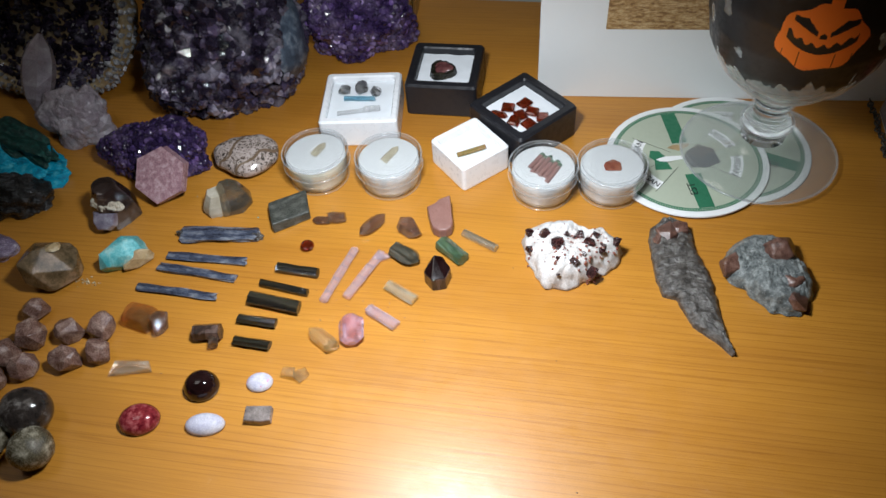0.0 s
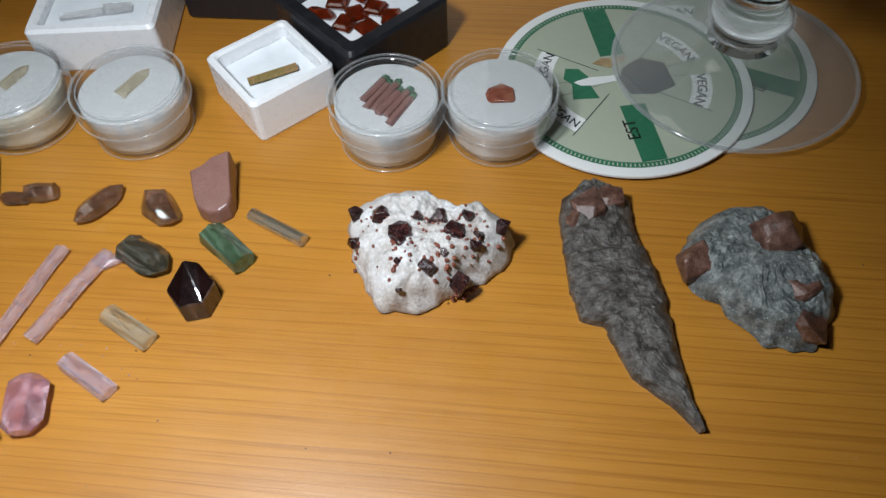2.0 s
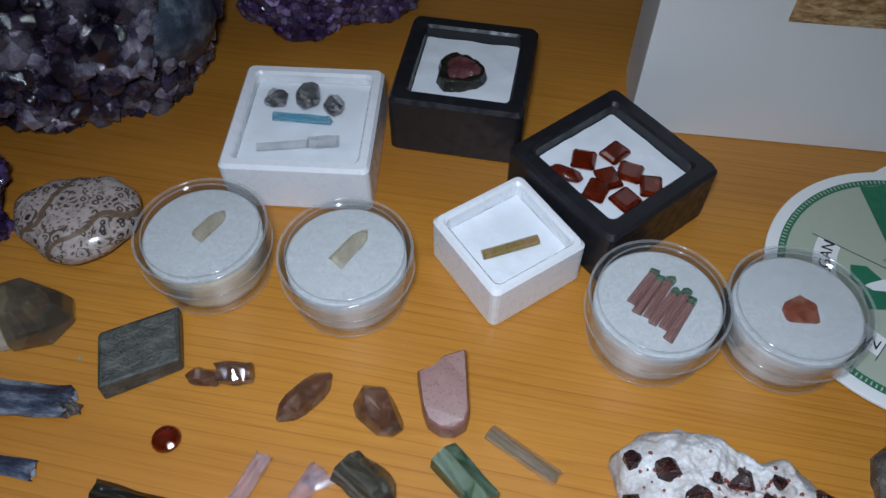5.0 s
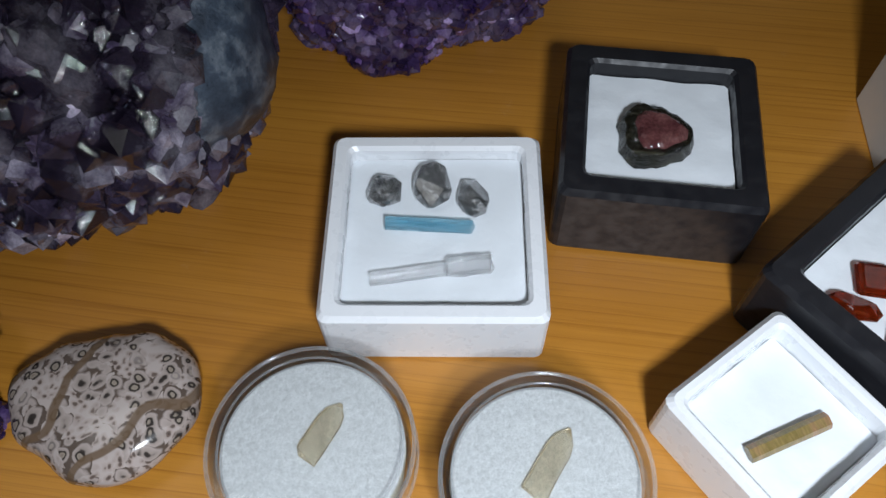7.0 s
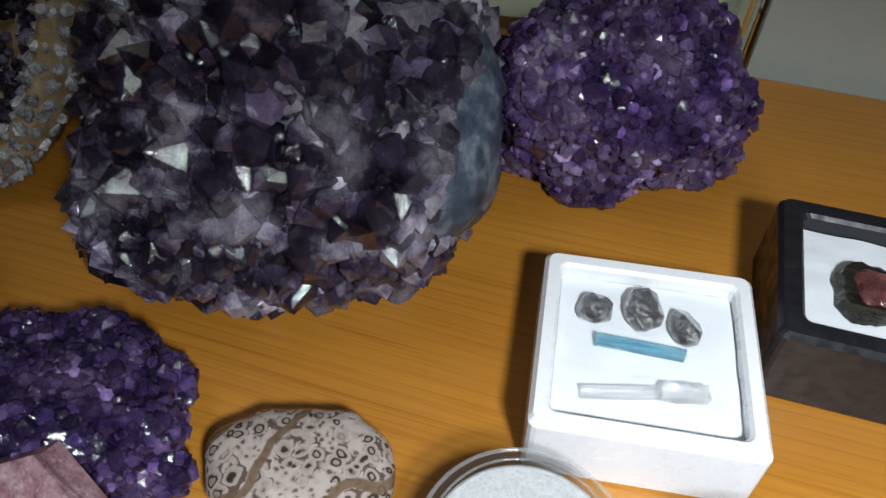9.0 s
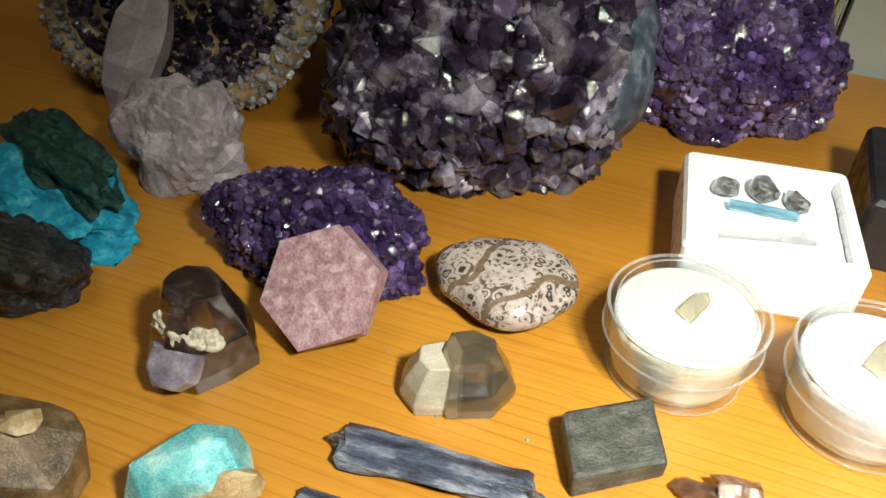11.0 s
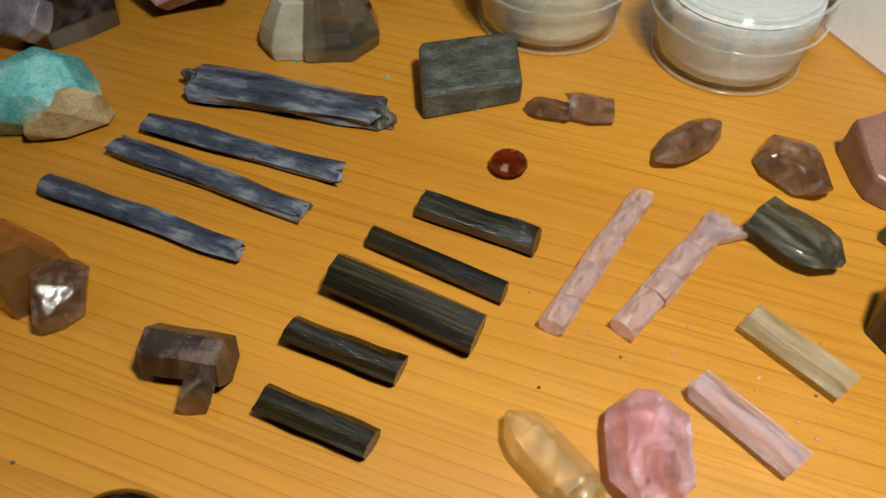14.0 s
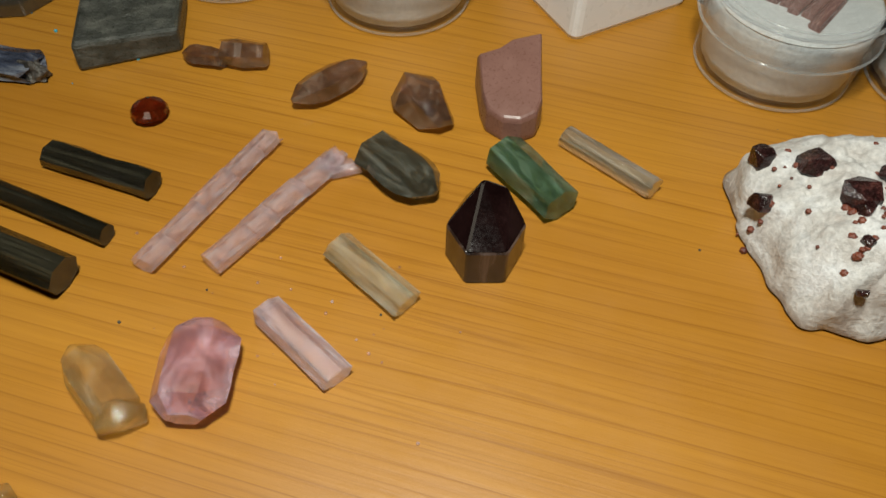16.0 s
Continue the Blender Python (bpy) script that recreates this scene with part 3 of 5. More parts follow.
def block(outline, H, inset, seed=0, slope=0.0, shoulder=0.86):
    """A flat-topped chip on z = 0: an outline with steep, slightly uneven sides and a worn upper edge."""
    bm = bmesh.new()
    n = len(outline)
    rings = []
    for f, z in ((0.97, 0.0), (1.0, H * 0.2), (1.0 - inset * 0.25, H * shoulder), (1.0 - inset, H)):
        rings.append([bm.verts.new((x * f, y * f, z * (1 + slope * y + 0.06 * noise.noise((x * 90, y * 90, seed))))) for x, y in outline])
    for a, b in zip(rings, rings[1:]):
        for i in range(n):
            bm.faces.new((a[i], a[(i + 1) % n], b[(i + 1) % n], b[i]))
    bm.faces.new(rings[0])
    bm.faces.new(rings[-1])
    bmesh.ops.bevel(bm, geom=bm.edges[:], offset=0.0003, segments=1, affect="EDGES", clamp_overlap=True)
    return bm


def slab(radii, H, seed=0, rough=0.1, edge=0.75, n=120, rings=26, fine=0.05):
    """A flat rock on z = 0: the radii, evenly spaced by angle, give its outline; its top is uneven, its rim steep."""
    bm = bmesh.new()
    k = len(radii)
    tops, rnd = [], random.Random(seed)

    def rad(a):
        u = a / (2 * math.pi) * k
        i, f = int(u) % k, u % 1
        f = f * f * (3 - 2 * f)
        return radii[i] * (1 - f) + radii[(i + 1) % k] * f

    big = max(radii)
    for j in range(rings + 1):
        f = j / rings
        ring = []
        for i in range(n):
            a = 2 * math.pi * i / n
            r = rad(a) * (1 + 0.03 * noise.noise((math.cos(a) * 4, math.sin(a) * 4, seed)) + 0.008 * noise.noise((math.cos(a) * 11, math.sin(a) * 11, seed)))
            ff = f
            x, y = r * ff * math.cos(a), r * ff * math.sin(a)
            z = H * (1 - max(0, (f - edge) / (1 - edge)) ** 2.2 * 0.93)
            q = Vector((x, y, 0)) / big
            z *= 1 + rough * noise.noise(q * 2.6 + Vector((seed, 0, 0))) + fine * noise.fractal(q * 9 + Vector((0, seed, 0)), 0.7, 2.1, 4)
            crumple = Vector((x, y, z)) / big
            x += big * 0.05 * f * noise.noise(crumple * 5.5 + Vector((seed, 3, 0)))
            y += big * 0.05 * f * noise.noise(crumple * 5.5 + Vector((0, seed, 7)))
            ring.append(bm.verts.new((x, y, z)))
        tops.append(ring)
    low = [bm.verts.new((v.co.x * 0.97, v.co.y * 0.97, 0)) for v in tops[-1]]
    for a, b in zip(tops, tops[1:] + [low]):
        for i in range(n):
            bm.faces.new((a[i], a[(i + 1) % n], b[(i + 1) % n], b[i]))
    bm.faces.new(low)
    bmesh.ops.remove_doubles(bm, verts=bm.verts[:], dist=1e-7)
    return bm


def point_crystal(bm, at, normal, size, height, rnd):
    """One six-sided quartz point growing from a surface."""
    z = normal.normalized()
    x = z.orthogonal().normalized()
    y = z.cross(x)
    a0 = rnd.uniform(0, 1)
    low, up = [], []
    for i in range(6):
        a = a0 + i * math.pi / 3
        r = size * rnd.uniform(0.8, 1.15)
        d = x * math.cos(a) * r + y * math.sin(a) * r
        low.append(bm.verts.new(at + d - z * height * 0.5))
        up.append(bm.verts.new(at + d * 0.96 + z * height * 0.35 * rnd.uniform(0.5, 1.2)))
    tip = bm.verts.new(at + z * height + x * size * rnd.uniform(-0.25, 0.25))
    for i in range(6):
        j = (i + 1) % 6
        bm.faces.new((low[i], low[j], up[j], up[i]))
        bm.faces.new((up[i], up[j], tip))


def crystals_on(source, count, smin, smax, seed, keep, tall=1.3, spread=0.7):
    """Quartz points scattered over the faces of a mesh that keep() accepts."""
    rnd = random.Random(seed)
    me = source.data
    polys = [p for p in me.polygons if keep(p.center, p.normal)]
    areas = [p.area for p in polys]
    bm = bmesh.new()
    for p in rnd.choices(polys, areas, k=count):
        s = smin + (smax - smin) * rnd.random() ** 2.2
        nrm = (Vector(p.normal) + Vector((rnd.uniform(-1, 1), rnd.uniform(-1, 1), rnd.uniform(-1, 1))) * spread).normalized()
        at = Vector(p.center) + Vector((rnd.uniform(-1, 1), rnd.uniform(-1, 1), rnd.uniform(-1, 1))) * smax * 0.4
        point_crystal(bm, at, nrm, s, s * tall * rnd.uniform(0.8, 1.4), rnd)
    return bm


def flat_shape(points, thick):
    bm = bmesh.new()
    f = bm.faces.new([bm.verts.new((x, y, 0)) for x, y in points])
    r = bmesh.ops.extrude_face_region(bm, geom=[f])
    for v in r["geom"]:
        if isinstance(v, bmesh.types.BMVert):
            v.co.z += thick
    return bm


def words(name, text, size, material, parent, m, bend=None):
    """Lettering in the built-in font, as a flat mesh; bend: radius of the arc on which it stands."""
    cu = bpy.data.curves.new(name, "FONT")
    cu.body, cu.size, cu.align_x, cu.extrude = text, size, "CENTER", 0.00008
    tmp = bpy.data.objects.new(name, cu)
    scene.collection.objects.link(tmp)
    dg = bpy.context.evaluated_depsgraph_get()
    me = bpy.data.meshes.new_from_object(tmp.evaluated_get(dg))
    bpy.data.objects.remove(tmp)
    if bend:
        for v in me.vertices:
            a = v.co.x / bend
            r = bend + v.co.y
            v.co.x, v.co.y = r * math.sin(a), r * math.cos(a)
    me.materials.clear()
    me.materials.append(material)
    ob = new(name, me)
    ob.parent = parent
    ob.matrix_basis = m
    return ob

# ---- the setting ----
tabletop = put("tabletop", box(bmesh.new(), -0.62, 0.72, -0.32, 0.535, -0.028, 0.0, 0.003), "wood", "varnished orange pine tabletop with fine grain", "table top", Matrix(), kind="structure")
for lx, ly in ((-0.56, -0.26), (0.66, -0.26), (-0.56, 0.47), (0.66, 0.47)):
    part("table_leg", box(bmesh.new(), lx - 0.03, lx + 0.03, ly - 0.03, ly + 0.03, -0.75, -0.0285, 0.004), M["wood"], tabletop)
put("floor", box(bmesh.new(), -2.2, 2.2, -2.4, 0.541, -0.80, -0.75), "floor", "dark boarded floor under the table", "floor", Matrix(), kind="structure")
put("wall_north", box(bmesh.new(), -2.2, 2.2, 0.541, 0.62, -0.80, 1.75), "wallpale", "pale grey-green painted wall behind the table", "wall", Matrix(), kind="structure")
put("wall_south", box(bmesh.new(), -2.2, 2.2, -2.48, -2.4, -0.80, 1.75), "wall", "dim painted wall", "wall", Matrix(), kind="structure")
put("wall_west", box(bmesh.new(), -2.28, -2.2, -2.4, 0.541, -0.80, 1.75), "wall", "dim painted wall", "wall", Matrix(), kind="structure")
put("wall_east", box(bmesh.new(), 2.2, 2.28, -2.4, 0.541, -0.80, 1.75), "wall", "dim painted wall", "wall", Matrix(), kind="structure")
put("ceiling", box(bmesh.new(), -2.2, 2.2, -2.4, 0.541, 1.75, 1.80), "wall", "dim painted ceiling", "ceiling", Matrix(), kind="structure")


# ---- display boxes ----
def display_box(label, mat, size, height, rim, m, sink, lip=0.0006):
    """A square gem box: thick rounded wall round a sunk pad."""
    e = thing("display_box", label, "gem box", m, "display boxes")
    s = size / 2
    outer = bmesh.new()
    levels = [(s * 0.975, 0.0), (s, 0.0012), (s, height * 0.93), (s - 0.0010, height), (s - rim + 0.0008, height), (s - rim, height - 0.0010), (s - rim, height - sink - 0.0004), (0.0005, height - sink - 0.0004)]
    rings = []
    c = 0.0022
    for r, z in levels:
        cc = min(c, r * 0.3)
        pts = []
        for qx, qy, a0 in ((1, 1, 0), (-1, 1, 90), (-1, -1, 180), (1, -1, 270)):
            for k in range(4):
                a = radians(a0 + 30 * k)
                pts.append((qx * (r - cc) + cc * math.cos(a), qy * (r - cc) + cc * math.sin(a), z))
        rings.append([outer.verts.new(p) for p in pts])
    for a, b in zip(rings, rings[1:]):
        for k in range(16):
            outer.faces.new((a[k], a[(k + 1) % 16], b[(k + 1) % 16], b[k]))
    outer.faces.new(rings[0])
    outer.faces.new(rings[-1])
    part("case", outer, M[mat], e)
    q = s - rim - 0.0003
    padm = bmesh.new()
    n = 18
    grid = [[padm.verts.new((-q + 2 * q * i / n, -q + 2 * q * j / n, height - sink + 0.0005 * noise.noise((i * 0.35, j * 0.35, size * 900)))) for i in range(n + 1)] for j in range(n + 1)]
    for j in range(n):
        for i in range(n):
            padm.faces.new((grid[j][i], grid[j][i + 1], grid[j + 1][i + 1], grid[j + 1][i]))
    part("pad", padm, M["pad"], e, "white foam pad", True)
    return e


BOX_W = pose(-0.0456, 0.3812, 0, 0, 0, 7.4)
BOX_S = pose(0.0312, 0.3456, 0, 0, 0, 44)
BOX_A = pose(0.0055, 0.4145, 0, 0, 0, 0.4)
BOX_B = pose(0.0608, 0.3782, 0, 0, 0, 48)
display_box("white plastic gem box holding clear crystals on foam", "white", 0.0508, 0.0208, 0.0044, BOX_W, 0.0042)
display_box("small white plastic gem box with one bicoloured crystal", "white", 0.0352, 0.0190, 0.0031, BOX_S, 0.0062)
display_box("black plastic gem box holding a watermelon slice", "black", 0.0480, 0.0248, 0.0060, BOX_A, 0.0052)
display_box("black plastic gem box holding cut orange gems", "black", 0.0490, 0.0240, 0.0060, BOX_B, 0.0052)


def on(boxm, x, y, z, rz=0, rx=0, ry=0):
    return boxm @ pose(x, y, z, rx, ry, rz)


ZW, ZS, ZA, ZB = 0.0167, 0.0130, 0.0198, 0.0190
for x, y, l, w, h, r, sd in ((-0.0123, 0.0098, 0.0092, 0.0086, 0.0050, 30, 1), (-0.0008, 0.0110, 0.0094, 0.0128, 0.0052, 0, 2), (0.0088, 0.0082, 0.0078, 0.0104, 0.0048, 15, 3)):
    put("quartz_crystal", hull(l, w, h, 34, sd, 2.0, 0.0002), "herkimer", "clear double-ended quartz crystal with dark inclusions on foam", "crystal", on(BOX_W, x, y, ZW, r), "clear quartz crystals")
put("aquamarine_crystal", prism(0.0205, 0.0036, 0.0036, 6, ("flat", "jag"), 4), "aqua", "slim pale blue aquamarine crystal on white foam", "crystal", on(BOX_W, -0.0014, 0.0004, ZW, -3))
put("clear_needle", prism(0.0175, 0.0032, 0.0030, 6, ("flat", "flat"), 5, grooves=2), "quartz", "colourless needle crystal lying on white foam", "crystal", on(BOX_W, -0.0058, -0.0126, ZW, 9), "clear needles")
put("clear_needle", prism(0.0100, 0.0046, 0.0040, 6, ("jag", "jag"), 6, wob=0.3), "quartz", "broken colourless crystal lying on white foam", "crystal", on(BOX_W, 0.0080, -0.0108, ZW, 5), "clear needles")
put("bicolour_crystal", prism(0.0190, 0.0036, 0.0030, 6, ("flat", "flat"), 7), "bicolour", "slim olive and pinkish crystal stick on foam", "crystal", on(BOX_S, -0.0010, -0.0030, ZS, -14))
slice_ = thing("tourmaline_slice", "watermelon tourmaline slice, dark rind round a pink core", "crystal slice", on(BOX_A, -0.0013, -0.0030, ZA, 0))
part("rind", slab((0.0098, 0.0088, 0.0082, 0.0086, 0.0105, 0.0098, 0.0082, 0.0094, 0.0100, 0.0082, 0.0078, 0.0086), 0.0045, 4, 0.1, 0.85, 72, 10), M["tour"], slice_, "dark green-black rind")
core = part("core", slab((0.0074, 0.0062, 0.0058, 0.0062, 0.0074, 0.0070, 0.0058, 0.0066, 0.0070, 0.0056, 0.0054, 0.0062), 0.0018, 4, 0.2, 0.6, 60, 10), M["melon"], slice_, "dark pink core")
core.location = (0.0006, 0, 0.0038)
GEM_SPOTS = ((-0.0062, 0.0069, 40), (0.0042, 0.0029, 5), (-0.0055, -0.0040, 70), (0.0020, -0.0063, 30), (0.0030, -0.0149, 45), (-0.0122, -0.0053, 25), (-0.0075, -0.0137, 0))
for k, (x, y, r) in enumerate(GEM_SPOTS):
    bm = bmesh.new()
    l, w = (0.0092, 0.0074) if k % 3 else (0.0084, 0.0082)
    for f, z in ((0.70, 0.0), (1.0, 0.0018), (0.90, 0.0026), (0.66, 0.0032)):
        for a, b in ((1, 0.84), (0.84, 1), (-0.84, 1), (-1, 0.84), (-1, -0.84), (-0.84, -1), (0.84, -1), (1, -0.84)):
            bm.verts.new((a * l / 2 * f, b * w / 2 * f, z))
    bmesh.ops.convex_hull(bm, input=bm.verts[:])
    put("cut_gem", bm, "fire", "step-cut orange-red gem on a white pad", "gemstone", on(BOX_B, x, y, ZB, r), "orange cut gems")
put("cut_gem", hull(0.0125, 0.0062, 0.0035, 40, 12, 2.0, 0.0), "fire", "marquise-cut bright orange gem on a white pad", "gemstone", on(BOX_B, -0.0150, 0.0063, ZB, -62), "orange cut gems")


# ---- round gem jars ----
def gem_jar(label, foam, m):
    e = thing("gem_jar", label, "gem jar", m, "round gem jars")
    body = [(0.0004, 0.0006), (0.0176, 0.0006), (0.0184, 0.0014), (0.0193, 0.0150), (0.0188, 0.0150), (0.0178, 0.0022), (0.0004, 0.0022)]
    cup = part("jar_body", lathe(body, 72), M["clear"], e, "clear plastic cup", True)
    cup.data.set_sharp_from_angle(angle=radians(35))
    lid = [(0.0004, 0.0213), (0.0176, 0.0213), (0.0182, 0.0218), (0.0199, 0.0218), (0.0207, 0.0210), (0.0207, 0.0138), (0.0199, 0.0132), (0.0200, 0.0207), (0.0174, 0.0209), (0.0004, 0.0209)]
    cover = part("lid", lathe(lid, 72), M["clear"], e, "clear plastic screw lid", True)
    cover.data.set_sharp_from_angle(angle=radians(35))
    # thin whitish rings added in place of the bright lines along the edges
    for rr_, zz_, tube_ in ((0.0203, 0.0216, 0.00042), (0.0181, 0.0218, 0.00026), (0.0206, 0.0136, 0.00034), (0.0181, 0.0009, 0.00030)):
        ringp = [(rr_ + tube_ * math.cos(q), zz_ + tube_ * math.sin(q)) for q in [i * math.pi / 4 for i in range(8)]]
        part("edge_highlight_ring", lathe(ringp, 72, True), M["rim"], cover if zz_ > 0.01 else cup, "", True)
    fm = lathe([(0.0004, 0.0024), (0.0170, 0.0024), (0.0175, 0.0050), (0.0185, 0.0160), (0.0183, 0.0184), (0.0100, 0.0184), (0.0004, 0.0184)], 60)
    for v in fm.verts:
        v.co += Vector((1, 1, 1)) * 0.00025 * noise.noise(v.co * 400)
    part("foam", fm, M[foam], e, "granular foam filling", True)
    part("foam_face", lathe([(0.0004, 0.0192), (0.0178, 0.0191), (0.0184, 0.0187), (0.0182, 0.0183), (0.0004, 0.0183)], 60), M["foam"], e, "white granular upper face")
    return e


JARS = (
    (-0.0620, 0.3262, "cream", "round clear jar with cream foam and a topaz crystal"),
    (-0.0160, 0.3268, "foam", "round clear jar with white foam and a topaz crystal"),
    (0.0778, 0.3278, "foam", "round clear jar with white foam and pink sticks"),
    (0.1176, 0.3332, "foam", "round clear jar with white foam and a red grain"),
)
for x, y, f, lab in JARS:
    gem_jar(lab, f, pose(x, y, 0))
ZJ = 0.0184
put("topaz_crystal", prism(0.0125, 0.0054, 0.0025, 6, ("jag", "point"), 8), "topaz", "pale golden and greyish topaz crystal inside a jar", "crystal", pose(-0.0605, 0.3300, ZJ, 0, 0, 68), "topaz crystals")
put("topaz_crystal", prism(0.0150, 0.0054, 0.0025, 6, ("jag", "point"), 9), "topaz", "pale honey topaz crystal inside a jar", "crystal", pose(-0.0150, 0.3300, ZJ, 0, 0, 66), "topaz crystals")
for k in range(6):
    a = radians(62)
    d, slide = (k - 2.5) * 0.0028, (0.0012, -0.0004, 0.0008, -0.0012, 0.0, -0.0022)[k]
    st = thing("tourmaline_stick", "dusty pink tourmaline stick with a green end", "crystal", pose(0.0784 + d * math.sin(a) + slide * math.cos(a), 0.3268 - d * math.cos(a) + slide * math.sin(a), ZJ, 0, 0, 62 + (k % 3) * 2), "tourmaline sticks in a jar")
    part("pink_end", prism(0.0125 + 0.001 * (k % 3), 0.0030, 0.0024, 6, ("flat", "flat"), 20 + k, grooves=1), M["dustpink"], st)
    tipg = part("green_end", prism(0.0022, 0.0032, 0.0024, 6, ("flat", "jag"), 30 + k), M["green"], st, "green tip")
    tipg.location = (0.0072 + 0.0005 * (k % 3), 0, 0)
put("garnet_grain", hull(0.0105, 0.0100, 0.0025, 26, 41, 2.2, 0.0002), "salmon", "orange-red rough garnet grain inside a jar", "crystal", pose(0.1180, 0.3322, ZJ, 0, 0, 20))

# ---- small crystals on the wood ----
put("smoky_crystal", prism(0.0105, 0.0055, 0.0045, 6, ("point", "jag"), 51, wob=0.3), "smoky", "small double smoky quartz crystal with a waist", "crystal", pose(-0.0510, 0.2870, 0, 0, 0, 6), "smoky quartz crystals")
put("smoky_crystal", prism(0.0105, 0.0070, 0.0055, 6, ("jag", "flat"), 52, wob=0.3), "smoky", "small stubby smoky quartz crystal", "crystal", pose(-0.0417, 0.2895, 0, 0, 0, 14), "smoky quartz crystals")
put("smoky_crystal", prism(0.0205, 0.0085, 0.0065, 6, ("point", "point"), 53), "smoky", "double-pointed smoky quartz crystal", "crystal", pose(-0.0190, 0.2862, 0, 0, 0, 57), "smoky quartz crystals")
put("smoky_crystal", hull(0.0185, 0.0118, 0.0080, 34, 54, 2.2, 0.0004), "smoky", "rough faceted smoky quartz lump", "crystal", pose(0.0032, 0.2862, 0, 0, 0, -34), "smoky quartz crystals")


FELDSPAR = ((-0.0094, 0.0056), (-0.0048, 0.0078), (-0.0028, 0.0112), (0.0036, 0.0144), (0.0056, 0.0056), (0.0078, -0.0030), (0.0074, -0.0066), (0.0044, -0.0092), (0.0004, -0.0096), (-0.0036, -0.0078), (-0.0058, -0.0040))
put("feldspar_block", block(FELDSPAR, 0.0090, 0.08, 5, 28.0), "terracotta", "dull pink flat-topped feldspar block", "crystal", pose(0.0214, 0.2920, 0))
put("olive_crystal", prism(0.0225, 0.0050, 0.0045, 9, ("flat", "jag"), 56, grooves=1), "tube", "striated olive tourmaline rod", "crystal", pose(0.0455, 0.2812, 0, 0, 0, -26))
put("grey_green_crystal", prism(0.0175, 0.0112, 0.0085, 6, ("flat", "point"), 57, wob=0.12), "darkgreen", "stubby grey-green translucent crystal", "crystal", pose(0.0058, 0.2645, 0, 0, 0, -26))
put("green_tourmaline", prism(0.0185, 0.0098, 0.0070, 6, ("flat", "flat"), 58, taper=0.08), "green", "bright green tourmaline with a pale broken end", "crystal", pose(0.0310, 0.2708, 0, 0, 0, -38))
dkt = thing("dark_tourmaline", "upright black-brown tourmaline prism with sloping black top", "crystal", pose(0.0260, 0.2514, 0, 0, 0, 8))


def hull_of(points, bevel=0.0003):
    bm = bmesh.new()
    for p in points:
        bm.verts.new(p)
    bmesh.ops.convex_hull(bm, input=bm.verts[:])
    bmesh.ops.bevel(bm, geom=bm.edges[:], offset=bevel, segments=1, affect="EDGES", clamp_overlap=True)
    return bm


RING = [(0.0075 * math.cos(a * math.pi / 3 + 0.15), 0.0080 * math.sin(a * math.pi / 3 + 0.15)) for a in range(6)]
part("shaft", hull_of([(x, y, z) for x, y in RING for z in (0.0, 0.0092)]), M["brownt"], dkt, "brown striated shaft")
part("sloping_top", hull_of([(x * 0.99, y * 0.99, 0.0094) for x, y in RING] + [(-0.0014, 0.0060, 0.0150), (0.0030, 0.0056, 0.0140)]), M["maroon"], dkt, "glossy black sloping top")


def pink_rod(L, W, seed, m, label, crown):
    e = thing("pink_rod", label, "crystal", m, "pink tourmaline rods")
    rnd = random.Random(seed)
    x, k = -L / 2, 0
    while x < L / 2 - 0.001:
        seg = rnd.uniform(0.005, 0.0105)
        seg = min(seg, L / 2 - x)
        p = part("segment", prism(seg * 0.99, W * rnd.uniform(0.95, 1.04), W * 0.8, 8, ("flat", "flat" if x + seg < L / 2 - 0.001 else "jag"), seed + k, wob=0.03, grooves=1, rings=3), M["pinkt"], e)
        p.location = (x + seg / 2, rnd.uniform(-0.0003, 0.0003), 0)
        x, k = x + seg, k + 1
    for j in range(crown):
        p = part("splinter", prism(0.0062, 0.0024, 0.0026, 5, ("flat", "jag"), seed + 50 + j), M["pinkt"], e)
        p.matrix_basis = pose(L / 2 - 0.0005, 0.0018 - 0.0018 * j, 0.0004 * (j % 2), 0, 0, 8 - 14 * j)


pink_rod(0.0400, 0.0050, 60, pose(-0.0298, 0.2482, 0, 0, 0, 77), "long pale pink tourmaline rod broken in segments", 0)
pink_rod(0.0345, 0.0056, 70, pose(-0.0160, 0.2486, 0, 0, 0, 69), "pale pink tourmaline rod with a splintered head", 4)
put("beryl_crystal", prism(0.0196, 0.0068, 0.0048, 6, ("flat", "flat"), 80, grooves=1), "beryl", "pale yellow beryl rod on the table", "crystal", pose(0.0074, 0.2392, 0, 0, 0, -28))
put("kunzite_crystal", prism(0.0198, 0.0064, 0.0046, 6, ("jag", "flat"), 81), "kunzite", "lilac kunzite splinter on the table", "crystal", pose(0.0006, 0.2218, 0, 0, 0, -28))
put("pink_beryl", prism(0.0182, 0.0136, 0.0088, 6, ("round", "round"), 85, wob=0.06), "morganite", "chunky rose-pink beryl crystal with worn ends", "crystal", pose(-0.0136, 0.2110, 0, 0, 0, -76))
ct = thing("citrine_crystal", "transparent golden citrine crystal with a broken foot", "crystal", pose(-0.0280, 0.2040, 0, 0, 0, -32))
part("crystal", prism(0.0170, 0.0085, 0.0070, 6, ("point", "flat"), 83), M["citrine"], ct).location = (-0.0012, 0, 0)
part("broken_foot", hull(0.0060, 0.0084, 0.0066, 22, 84), M["citrine"], ct, "fractured clear foot").location = (0.0072, 0, 0)
